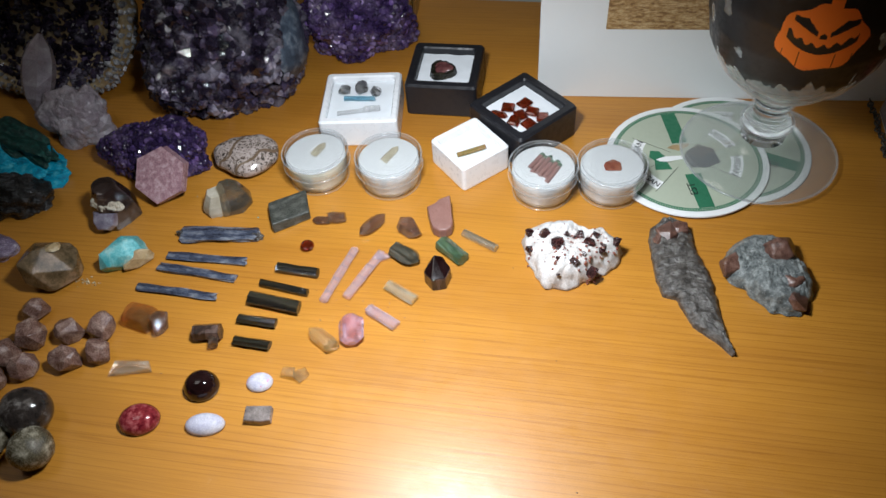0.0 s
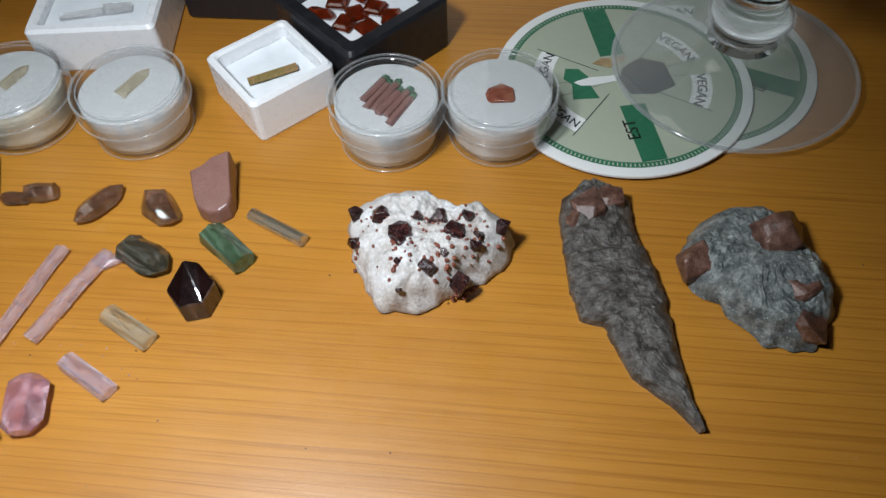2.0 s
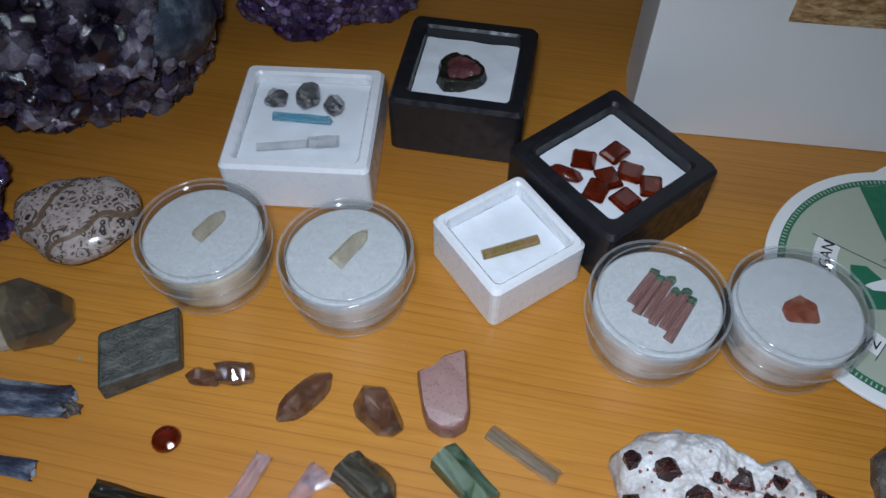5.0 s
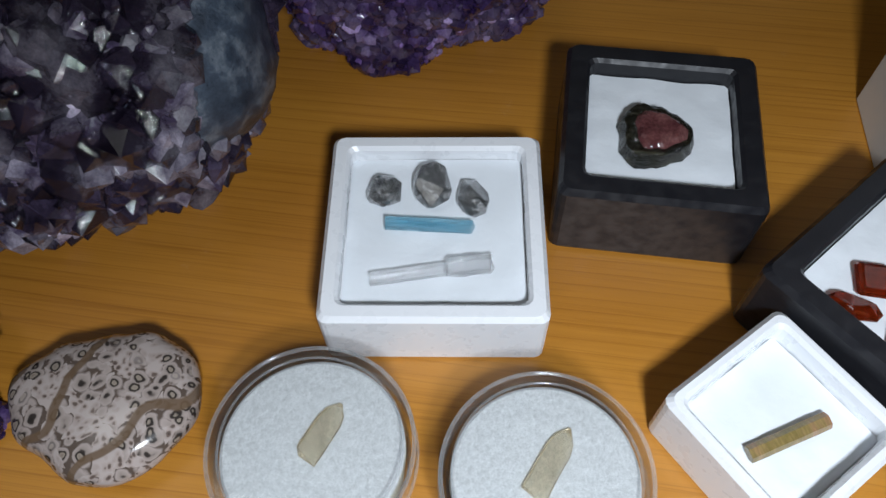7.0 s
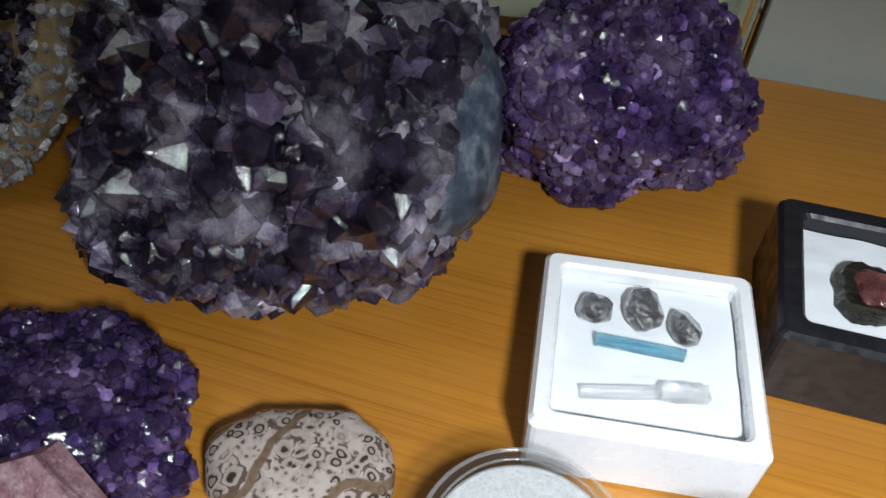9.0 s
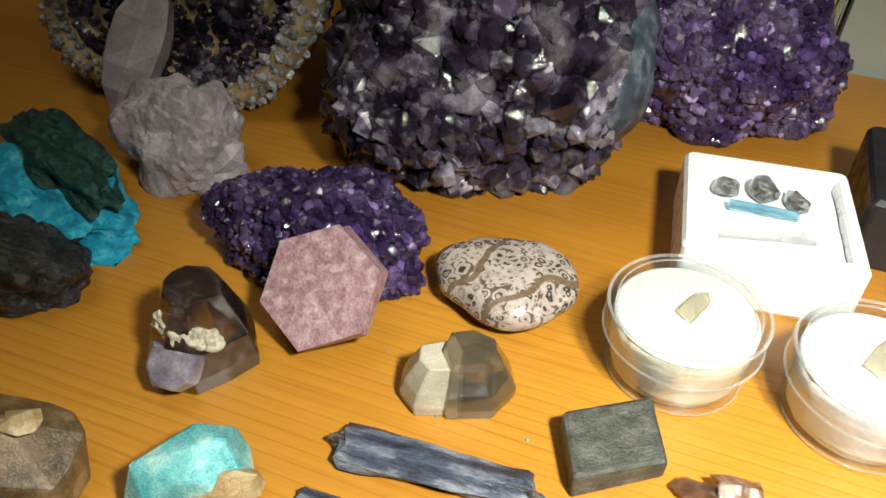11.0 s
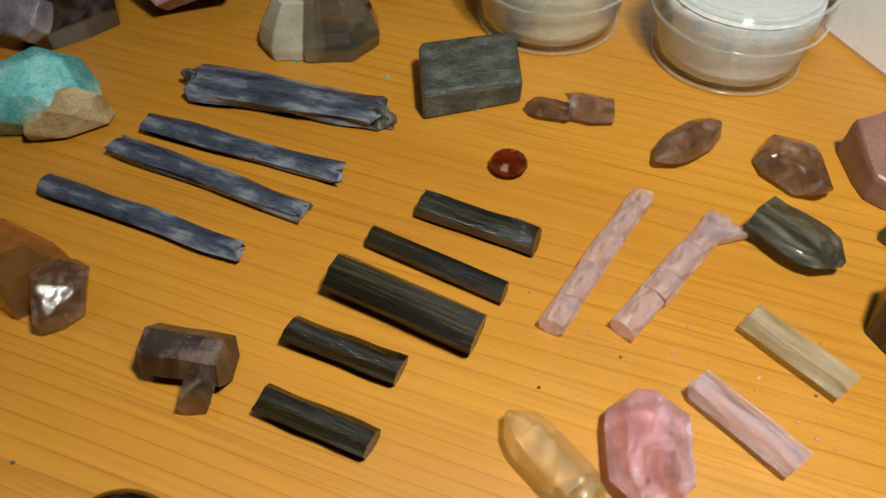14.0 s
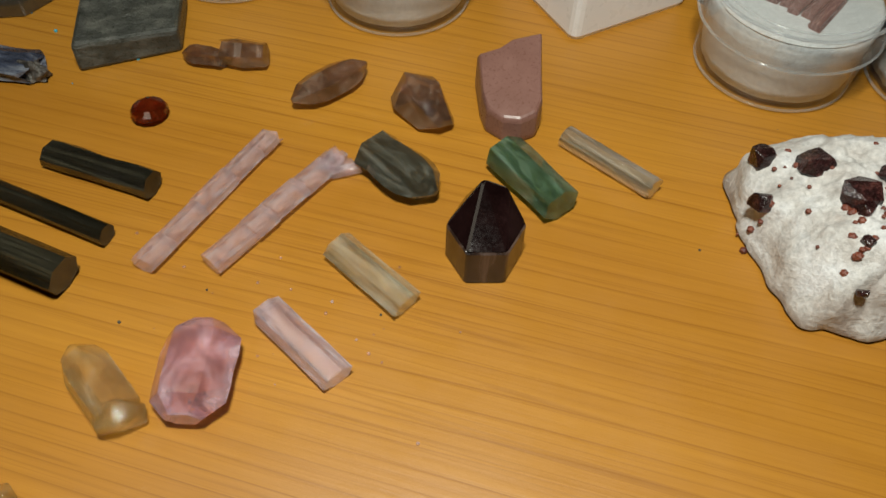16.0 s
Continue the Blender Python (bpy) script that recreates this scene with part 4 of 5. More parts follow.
RODS = ((-0.0545, 0.2480, -4, 0.0250, 0.0066, 0.0048, "jag"), (-0.0585, 0.2352, -8, 0.0290, 0.0048, 0.0042, "flat"), (-0.0603, 0.2235, -7, 0.0300, 0.0082, 0.0070, "flat"), (-0.0662, 0.2112, -3, 0.0214, 0.0056, 0.0048, "jag"), (-0.0645, 0.1972, -3, 0.0198, 0.0056, 0.0046, "jag"))
for k, (x, y, r, l, w, h, en) in enumerate(RODS):
    lab = "glossy black-green tourmaline rod, " + ("fractured along its length" if en == "jag" else "clean-sided with a flat end")
    put("tourmaline_rod", prism(l, w, h, 7, (en, "flat"), 90 + k, grooves=0 if en == "jag" else 1, wob=0.14 if en == "jag" else 0.04, rings=12), "tour", lab, "crystal", pose(x, y, 0, 0, 0, r), "black-green tourmaline rods")
bb = thing("brown_tourmaline", "brown tourmaline block with a pale crystal grown on it", "crystal", pose(-0.0900, 0.2000, 0, 0, 0, 10))
part("block", prism(0.0140, 0.0095, 0.0085, 6, ("flat", "flat"), 96), M["brownt"], bb)
small = part("small_crystal", prism(0.0075, 0.0058, 0.0060, 6, ("flat", "flat"), 97), M["smoky"], bb, "pale brown crystal")
small.matrix_basis = pose(0.0035, -0.0050, 0.0005, 0, 0, -80)
put("round_gem", lathe([(0.0003, 0.0), (0.0028, 0.0004), (0.0042, 0.0018), (0.0038, 0.0026), (0.0022, 0.0033), (0.0003, 0.0033)], 14), "fire", "round-cut orange-red gem lying loose", "gemstone", pose(-0.0540, 0.2668, 0))
KY = ((-0.1086, 0.2690, 6, 0.0440, 0.0130, 0.0060, 100), (-0.1098, 0.2508, 0, 0.0480, 0.0064, 0.0040, 101), (-0.1123, 0.2400, -4, 0.0475, 0.0064, 0.0040, 102), (-0.1186, 0.2255, -2, 0.0470, 0.0056, 0.0036, 103))
for x, y, r, l, w, h, sd in KY:
    ob = put("kyanite_blade", prism(l, w, h * 0.9, 5, ("jag", "jag"), sd, wob=0.34, grooves=2, rings=22, taper=0.12), "kyanite", "broad fibrous blue kyanite blade" if sd == 100 else "slim fibrous blue-grey kyanite blade", "crystal", pose(x, y, 0, 0, 0, r), "kyanite blades")
    if sd == 100:
        for sx in (-1, 1):
            nub = part("mica_end", lump(0.0085, 0.0050, 0.0050, 7 + sx, 0.5), M["schist"], ob, "grey mica stub")
            nub.location = (sx * 0.0230, -0.001 * sx, 0.0004)
def skewed(L, W, H, shear):
    """A cleaved block, its sides slanting one way and its edges chipped."""
    bm = box(bmesh.new(), -L / 2, L / 2, -W / 2, W / 2, 0, H, 0.0012, 2)
    for v in bm.verts:
        v.co += Vector((noise.noise(v.co * 240), noise.noise(v.co * 240 + Vector((9, 0, 0))), 0)) * 0.0007
        v.co.x += shear * v.co.y / W
        v.co.z *= 1 - 6 * v.co.x + 12 * v.co.y
    return bm


put("dark_slab", skewed(0.0242, 0.0183, 0.0074, 0.0042), "slate", "dark grey rhombic cleaved stone", "stone", pose(-0.0712, 0.2906, 0, 0, 0, 36))

# ---- larger stones ----
pq = thing("polished_quartz", "polished olive-grey smoky quartz crystal with a paler cut end", "stone", pose(-0.1120, 0.2945, 0, 0, 0, 24))
part("crystal", block(((-0.0035, 0.0092), (0.0060, 0.0100), (0.0142, 0.0050), (0.0146, -0.0022), (0.0080, -0.0092), (-0.0040, -0.0092), (-0.0065, 0.0)), 0.0170, 0.40, 3, 0, 0.45), M["polished"], pq)
part("cut_end", block(((-0.0148, 0.0050), (-0.0016, 0.0076), (0.0008, -0.0002), (-0.0010, -0.0082), (-0.0120, -0.0078), (-0.0156, -0.0020)), 0.0146, 0.34, 4, 0, 0.5), M["milky"], pq, "pale satin cut end")
put("jasper_pebble", pebble((0.0212, 0.0205, 0.0182, 0.0148, 0.0146, 0.0178, 0.0222, 0.0200, 0.0172, 0.0188, 0.0200, 0.0198), 0.0145, 13), "jasper", "polished leopard-spotted jasper pebble", "stone", pose(-0.1125, 0.3340, 0, 0, 0, 0), smooth=True)
plate = prism(0.0075, 0.0345, 0.0345, 6, ("flat", "flat"), 131, wob=0.08, rings=3)
put("corundum_plate", plate, "corundum", "hexagonal mauve corundum plate leaning on a purple cluster", "crystal", pose(-0.1535, 0.2905, 0.0030, 0, 0, 4) @ pose(0, 0, 0, -42, 0, 0) @ pose(0, 0, 0, 0, 0, 90) @ pose(0, 0, 0.01725) @ pose(0, 0, 0, 24, 0, 0) @ pose(0, 0, -0.01725))
sq = thing("smoky_point", "dark smoky quartz point with a cream crust", "crystal", pose(-0.1795, 0.2805, 0))
part("crystal", block(((-0.0160, 0.0050), (-0.0128, 0.0122), (-0.0010, 0.0148), (0.0070, 0.0122), (0.0152, 0.0020), (0.0112, -0.0062), (0.0060, -0.0140), (-0.0020, -0.0152), (-0.0105, -0.0105), (-0.0162, -0.0015)), 0.0250, 0.50, 6, 0, 0.48), M["smokydark"], sq)
for k, (x, y, z, l) in enumerate(((-0.0036, -0.0066, 0.0150, 0.0115), (0.0034, -0.0074, 0.0138, 0.0105), (0.0080, -0.0062, 0.0122, 0.0070), (0.0002, -0.0092, 0.0130, 0.0080))):
    part("crust", lump(l, l * 0.72, 0.0058, 142 + k, 0.35, 2.2, 4), M["chalk"], sq, "cream lumpy crust").location = (x, y, z)
win = part("cleavage", block(((-0.0072, 0.0040), (0.0070, 0.0040), (0.0068, -0.0035), (0.0030, -0.0068), (-0.0030, -0.0072), (-0.0068, -0.0030)), 0.0060, 0.2, 8), M["paleam"], sq, "pale broken face")
win.matrix_basis = pose(0.0005, -0.0108, 0.0072, 42, 0, 0)
am = thing("amazonite", "turquoise amazonite piece with a tan side", "stone", pose(-0.1585, 0.2450, 0, 0, 0, 32))
part("blue_part", hull(0.0285, 0.0185, 0.0165, 30, 150, 2.4), M["amazon"], am)
tn = part("tan_side", hull(0.0190, 0.0075, 0.0105, 26, 151, 2.2), M["tan"], am, "tan feldspar edge")
tn.matrix_basis = pose(0.0072, -0.0062, 0.0010, 0, 0, 10)
ch = thing("chlorite_quartz", "brown and green included quartz point", "crystal", pose(-0.1945, 0.2295, 0, 0, 0, 8))
part("quartz", hull(0.0315, 0.0275, 0.0240, 30, 163, 3.0), M["chlorite"], ch)
face = part("pale_face", hull(0.0070, 0.0035, 0.0100, 10, 161), M["quartz"], ch, "small pale reflecting face")
face.matrix_basis = pose(0.0015, -0.0128, 0.004, -25, 0, 0)
spot = part("tan_spot", hull(0.0090, 0.0080, 0.0030, 20, 162), M["tan"], ch, "orange-tan patch")
spot.matrix_basis = pose(0.0055, 0.0030, 0.0212)
oc = thing("orange_calcite", "translucent golden-brown crystal block with a fractured pinkish end", "crystal", pose(-0.1272, 0.2040, 0, 0, 0, -8))
part("clear_body", block(((-0.0138, 0.0026), (-0.0116, 0.0070), (0.0040, 0.0072), (0.0066, 0.0020), (0.0030, -0.0068), (-0.0126, -0.0052)), 0.0098, 0.18, 9, 0, 0.6), M["amber"], oc)
part("fractured_end", hull(0.0105, 0.0142, 0.0092, 36, 172, 2.6, 0.0003), M["smoky"], oc, "fractured pinkish-brown end").location = (0.0082, -0.0002, 0)

cc = thing("copper_mineral", "bright turquoise and dark green copper mineral", "rock", pose(-0.2660, 0.3150, 0, 0, 0, -16))
part("blue_base", lump(0.0840, 0.0500, 0.0190, 180, 0.4, 1.8, 5), M["turq"], cc)
mal = part("green_crust", lump(0.0780, 0.0250, 0.0130, 181, 0.4, 2.0, 5), M["malachite"], cc, "sparkling dark green crust")
mal.matrix_basis = pose(-0.0010, 0.0085, 0.0120, 0, 2, -10)
put("black_tourmaline", lump(0.0460, 0.0330, 0.0230, 190, 0.35, 2.2, 5), "blackrock", "rough black striated tourmaline lump", "rock", pose(-0.2460, 0.2830, 0, 0, 0, 10))
put("fluorite_lump", lump(0.0300, 0.0210, 0.0140, 200, 0.35, 1.6, 4), "fluorite", "small pale violet fluorite lump", "stone", pose(-0.2400, 0.2420, 0))

# ---- garnets and polished pieces ----
DROPS = ((-0.1919, 0.2025, 0.0150), (-0.1660, 0.1920, 0.0150), (-0.1485, 0.1965, 0.0150), (-0.1850, 0.1865, 0.0165), (-0.1440, 0.1805, 0.0150), (-0.1588, 0.1740, 0.0165), (-0.1944, 0.1725, 0.0170), (-0.1796, 0.1670, 0.0160), (-0.1920, 0.1570, 0.0160))
for k, (x, y, s) in enumerate(DROPS):
    put("garnet_pebble", hull(s, s * 0.92, s * 0.82, 26, 210 + k, 2.0, 0.0008), "dropgarnet", "brownish-pink faceted garnet pebble", "stone", pose(x, y, 0, 0, 0, 37 * k), "garnet pebbles")
put("rutile_slab", hull(0.0230, 0.0090, 0.0060, 14, 221, 3.2), "rutile", "clear slab with golden needles inside", "stone", pose(-0.1245, 0.1760, 0, 0, 0, 14))


def cabochon(L, W, H):
    bm = lathe([(0.0003, 0.0)] + [(math.cos(a) ** 0.8, 0.12 + math.sin(a) * 0.88) for a in [i * math.pi / 22 for i in range(11)]] + [(0.0003, 1.0)], 40)
    for v in bm.verts:
        v.co = (v.co.x * L / 2, v.co.y * W / 2, v.co.z * H)
    return bm


CABS = ((-0.0821, 0.1690, 0.0180, 0.0170, 0.0100, "maroon", "round glossy black-maroon cabochon"), (-0.0536, 0.1755, 0.0138, 0.0112, 0.0045, "fireopal", "oval milky opal cabochon with pink flashes"), (-0.0731, 0.1490, 0.0200, 0.0120, 0.0060, "opal", "oval bluish-white moonstone cabochon"), (-0.1069, 0.1472, 0.0208, 0.0172, 0.0080, "redcab", "round dark red cabochon"))
for x, y, l, w, h, mt, lab in CABS:
    put("cabochon", cabochon(l, w, h), mt, lab + " on the table", "gemstone", pose(x, y, 0, 0, 0, 10), "cabochons", smooth=True)
put("feldspar_chip", block(((-0.0070, 0.0040), (0.0066, 0.0044), (0.0070, -0.0036), (0.0020, -0.0046), (-0.0066, -0.0042)), 0.0044, 0.10, 2), "greyopal", "flat grey feldspar chip with orange flash", "stone", pose(-0.0480, 0.1570, 0, 0, 0, 6))
put("citrine_chip", hull(0.0080, 0.0065, 0.0050, 14, 231), "citrine", "small clear yellow citrine chip", "crystal", pose(-0.0400, 0.1822, 0, 0, 0, 10), "citrine chips")
put("citrine_chip", hull(0.0078, 0.0072, 0.0055, 14, 232), "citrine", "small clear yellow citrine chip", "crystal", pose(-0.0336, 0.1820, 0, 0, 0, 50), "citrine chips")
put("striped_ball", lump(0.0260, 0.0250, 0.0225, 240, 0.06, 1.0, 4, 0.05, 0.0), "septarian", "polished black ball with grey veins", "stone", pose(-0.1600, 0.1400, 0), "polished balls", smooth=True)
put("pyrite_ball", lump(0.0215, 0.0210, 0.0190, 241, 0.08, 1.4, 4, 0.05, 0.02), "pyrite", "brassy pyrite ball with dark patches", "stone", pose(-0.1490, 0.1225, 0), "polished balls", smooth=True)
put("pyrite_ball", lump(0.0215, 0.0205, 0.0185, 242, 0.08, 1.4, 4, 0.05, 0.02), "pyrite", "brassy pyrite ball with dark patches", "stone", pose(-0.1745, 0.1250, 0), "polished balls", smooth=True)

# ---- garnet rocks ----
def top_z(ob, x, y, reach=0.0016):
    return max([v.co.z for v in ob.data.vertices if abs(v.co.x - x) < reach and abs(v.co.y - y) < reach] or [0.004])


gr = thing("garnet_rock", "white rock studded with dark red garnets", "rock", pose(0.0985, 0.2732, 0))
rock = part("white_rock", slab((0.0255, 0.0290, 0.0275, 0.0190, 0.0195, 0.0235, 0.0262, 0.0300, 0.0305, 0.0265, 0.0235, 0.0240, 0.0250, 0.0215, 0.0185, 0.0170, 0.0170, 0.0205), 0.0158, 3, 0.24, 0.60, 220, 44, 0.08), M["matrix"], gr, "", True)
SPOTS = ((-0.0160, 0.0060, 36), (-0.0090, -0.0008, 42), (0.0030, 0.0062, 36), (0.0080, 0.0004, 40), (0.0150, -0.0036, 24), (0.0110, -0.0130, 40), (0.0012, -0.0130, 32), (-0.0245, 0.0085, 28), (0.0225, 0.0056, 32), (-0.0080, -0.0050, 22), (0.0120, 0.0082, 22), (0.0060, -0.0088, 15), (-0.0240, -0.0020, 24), (0.0160, 0.0006, 20), (-0.0080, -0.0125, 14), (-0.0040, 0.0055, 18), (-0.0070, -0.0195, 12))
rnd = random.Random(5)
for k, (x, y, s) in enumerate(SPOTS):
    s *= 0.000145
    zz = top_z(rock, x, y)
    g = part("garnet", hull(s * 1.25, s * 1.2, s * 1.1, 16, 250 + k, 2.0, 0.0001), M["garnet"], gr, "dark red garnet crystal" if k == 0 else "")
    g.matrix_basis = pose(x, y, zz - s * 0.72, 0, 0, 31 * k)
grains = bmesh.new()
for k in range(170):
    c = SPOTS[rnd.randrange(len(SPOTS))]
    x, y = c[0] + rnd.gauss(0, 0.0028), c[1] + rnd.gauss(0, 0.0028) - 0.0008
    if math.hypot(x / 0.026, y / 0.018) < 1:
        s = rnd.uniform(0.0003, 0.0009)
        bmesh.ops.create_icosphere(grains, subdivisions=1, radius=s, matrix=Matrix.Translation((x, y, top_z(rock, x, y, 0.0008) - s * 0.7)))
tagged(part("garnet_grit", grains, M["rust"], gr, "rusty garnet grains"), kind="stuff")

sl = thing("schist_sliver", "long grey mica schist sliver tapering to a point", "rock", pose(0.1668, 0.2617, 0, 0, 0, -71))
SL = ((-0.0470, -0.0060, 0.0020), (-0.0440, -0.0118, 0.0068), (-0.0380, -0.0146, 0.0098), (-0.0250, -0.0176, 0.0068), (-0.0110, -0.0204, 0.0076), (0.0010, -0.0208, 0.0064), (0.0048, -0.0146, 0.0058), (0.0150, -0.0136, 0.0042), (0.0240, -0.0124, 0.0026), (0.0340, -0.0052, 0.0014), (0.0440, -0.0006, 0.0006))
bm = bmesh.new()
rows_ = []
NL, NW = 90, 20
for j in range(NL + 1):
    x = -0.0470 + 0.0910 * j / NL
    lo_, hi_ = (np.interp(x, [q[0] for q in SL], [q[i] for q in SL]) for i in (1, 2))
    w, yc = (hi_ - lo_) / 2, (hi_ + lo_) / 2
    w *= 1 + 0.08 * noise.noise((x * 260, 1, 0)) + 0.05 * noise.noise((x * 700, 4, 0))
    row = []
    for i in range(NW + 1):
        v = -1 + 2 * i / NW
        h = 0.0075 * (1 - abs(v) ** 4 * 0.55) * (1 - 0.55 * max(0, (x - 0.0) / 0.05)) * (1 + 0.22 * noise.fractal(Vector((x * 160, v * 1.5, 2)), 0.8, 2, 4))
        row.append(bm.verts.new((x + 0.0015 * noise.noise((v * 2, x * 90, 7)), yc + v * w, max(0.0008, h))))
    rows_.append([bm.verts.new((row[0].co.x, row[0].co.y, 0))] + row + [bm.verts.new((row[-1].co.x, row[-1].co.y, 0))])
for a, b in zip(rows_, rows_[1:]):
    for i in range(len(a) - 1):
        bm.faces.new((a[i], a[i + 1], b[i + 1], b[i]))
bm.faces.new(rows_[0])
bm.faces.new(rows_[-1])
part("schist", bm, M["schist"], sl)
for x, y, s, k in ((-0.0380, -0.0050, 0.0120, 1), (-0.0390, 0.0030, 0.0085, 2), (-0.0330, -0.0115, 0.0060, 3)):
    g = part("garnet", hull(s * 1.2, s, s * 0.7, 18, 270 + k, 2.1), M["almandine"], sl, "brownish red garnet")
    g.matrix_basis = pose(x, y, 0.0066 - s * 0.42)

r2 = thing("schist_rock", "grey mica schist rock with brown garnets", "rock", pose(0.2035, 0.2765, 0))
part("schist", slab((0.0205, 0.0185, 0.0205, 0.0225, 0.0240, 0.0240, 0.0235, 0.0235, 0.0240, 0.0225, 0.0195, 0.0220, 0.0275, 0.0300, 0.0270, 0.0238), 0.0115, 9, 0.3, 0.62, 160, 34, 0.1), M["schist2"], r2)
for x, y, s, k in ((0.0060, 0.0090, 0.0165, 1), (-0.0205, -0.0020, 0.0125, 2), (0.0090, -0.0090, 0.0120, 3), (0.0110, -0.0220, 0.0100, 4)):
    g = part("garnet", hull(s * 1.15, s, s * 0.85, 18, 280 + k, 2.1, 0.0005), M["almandine"], r2, "large brown garnet crystal")
    g.matrix_basis = pose(x, y, 0.0105 - s * 0.38 if k == 1 else 0.0080 - s * 0.50, 0, 0, 40 * k)

# ---- amethysts ----
def druse(name, label, base_bm, rock_mat, point_mat, m, count, smin, smax, seed, keep, big=0, tall=1.3, pale=None):
    e = thing(name, label, "amethyst", m)
    base = part("rock_base", base_bm, M[rock_mat], e, "", True)
    tagged(part("crystal_crust", crystals_on(base, count, smin, smax, seed, keep, tall), M[point_mat], e, "glittering quartz points"), kind="stuff")
    rnd_ = random.Random(seed + 1)
    polys = [p for p in base.data.polygons if keep(p.center, p.normal)]
    for k in range(big):
        p = polys[rnd_.randrange(len(polys))]
        bm_ = bmesh.new()
        s = rnd_.uniform(smax * 0.8, smax * 1.35)
        point_crystal(bm_, Vector(p.center), (Vector(p.normal) + Vector((rnd_.uniform(-0.3, 0.3), rnd_.uniform(-0.3, 0.3), rnd_.uniform(-0.3, 0.3)))), s, s * tall * 1.2, rnd_)
        part("crystal_point", bm_, M[point_mat], e)
    if pale:
        polys = [p for p in base.data.polygons if pale[1](p.center, p.normal)]
        for k in range(pale[0]):
            p = polys[rnd_.randrange(len(polys))]
            bm_ = bmesh.new()
            s = 0.0016 + 0.0040 * rnd_.random() ** 2
            point_crystal(bm_, Vector(p.center), (Vector(p.normal) + Vector((rnd_.uniform(-0.5, 0.5), rnd_.uniform(-0.3, 0.3), rnd_.uniform(-0.5, 0.5)))), s, s * 1.2, rnd_)
            part("pale_crystal", bm_, M["paleam"], e, "pale lilac quartz crystal" if k == 0 else "")
    return e


druse("amethyst_boulder", "large dark amethyst cluster with grey agate side", lump(0.1180, 0.1080, 0.0900, 300, 0.22, 1.3, 5, 0.2, 0.03), "crust", "amethyst", pose(-0.1480, 0.4160, 0), 4600, 0.0012, 0.0056, 301, lambda c, n: n.z > -0.45 and c.x < 0.047 + 0.1 * max(0, -c.y - 0.02) and c.y < 0.03, 60, 1.05, (150, lambda c, n: 0.004 < c.x < 0.050 and c.z > 0.012 and c.x + 0.6 * c.z > 0.055 and c.y < 0.01))
druse("amethyst_cluster", "bright violet amethyst cluster with fine points", lump(0.0800, 0.0520, 0.0560, 310, 0.3, 1.5, 5, 0.2, 0.03), "violet", "violet", pose(-0.0660, 0.4670, 0, 0, 0, 20), 2600, 0.0009, 0.0030, 311, lambda c, n: n.z > -0.4, 50, 0.75)
druse("amethyst_plate", "low dark purple amethyst plate", lump(0.0720, 0.0480, 0.0270, 320, 0.35, 1.6, 5, 0.25, 0.03), "deep", "deep", pose(-0.1730, 0.3295, 0, 0, 0, 2), 1900, 0.0010, 0.0024, 321, lambda c, n: n.z > -0.3, 40, 0.8)

# geode: a hollow half shell facing the front, lined with dark points, with a pale rim
ge = thing("amethyst_geode", "open amethyst geode with pale crystal rim", "amethyst", pose(-0.2770, 0.4110, 0.0, 0, 0, 4))
shell = bmesh.new()
NR, NA = 26, 72
rings_ = []
for j in range(NR + 1):
    f = j / NR
    ring = []
    for i in range(NA):
        a = 2 * math.pi * i / NA
        wob = 1 + 0.06 * noise.noise((math.cos(a) * 2, math.sin(a) * 2, 5)) + 0.03 * noise.noise((math.cos(a) * 8, math.sin(a) * 8, 8))
        if f < 0.5:
            u = f / 0.5
            r, d = u ** 0.8 * 0.85, 0.028 * (1 - u ** 3)
        elif f < 0.65:
            u = (f - 0.5) / 0.15
            r, d = 0.85 + 0.15 * u, -0.006 * math.sin(u * math.pi)
        else:
            u = (f - 0.65) / 0.35
            r, d = math.cos(u * math.pi / 2) ** 0.7 if u < 1 else 0.0, 0.045 * math.sin(u * math.pi / 2)
        x, z = r * wob * 0.066 * math.cos(a), r * wob * 0.062 * math.sin(a)
        ring.append(shell.verts.new((x, d, z)))
    rings_.append(ring)
for a, b in zip(rings_, rings_[1:]):
    for i in range(NA):
        shell.faces.new((a[i], a[(i + 1) % NA], b[(i + 1) % NA], b[i]))
bmesh.ops.remove_doubles(shell, verts=shell.verts[:], dist=1e-5)
bmesh.ops.transform(shell, matrix=pose(0, 0, 0.052, -26, 0, 0), verts=shell.verts[:])
for v in shell.verts:
    v.co.z = max(v.co.z, 0)
geode_shell = part("shell", shell, M["tan"], ge, "dull brown rind", True)
axis = pose(0, 0, 0, -26, 0, 0).to_3x3() @ Vector((0, -1, 0))
mid = Vector((0, 0, 0.052))
inner = lambda c, n: (c - mid - axis * (c - mid).dot(axis)).length < 0.055 and (c - mid).dot(axis) > -0.032 and n.dot(axis) > 0.1
rimk = lambda c, n: 0.053 <= (c - mid - axis * (c - mid).dot(axis)).length and n.dot(axis) > -0.15
tagged(part("dark_lining", crystals_on(geode_shell, 1500, 0.0014, 0.0036, 330, inner), M["amethyst"], ge, "dark purple lining"), kind="stuff")
tagged(part("pale_rim", crystals_on(geode_shell, 1500, 0.0009, 0.0024, 331, rimk, 1.0, 0.6), M["rind"], ge, "pale sparkling rim"), kind="stuff")

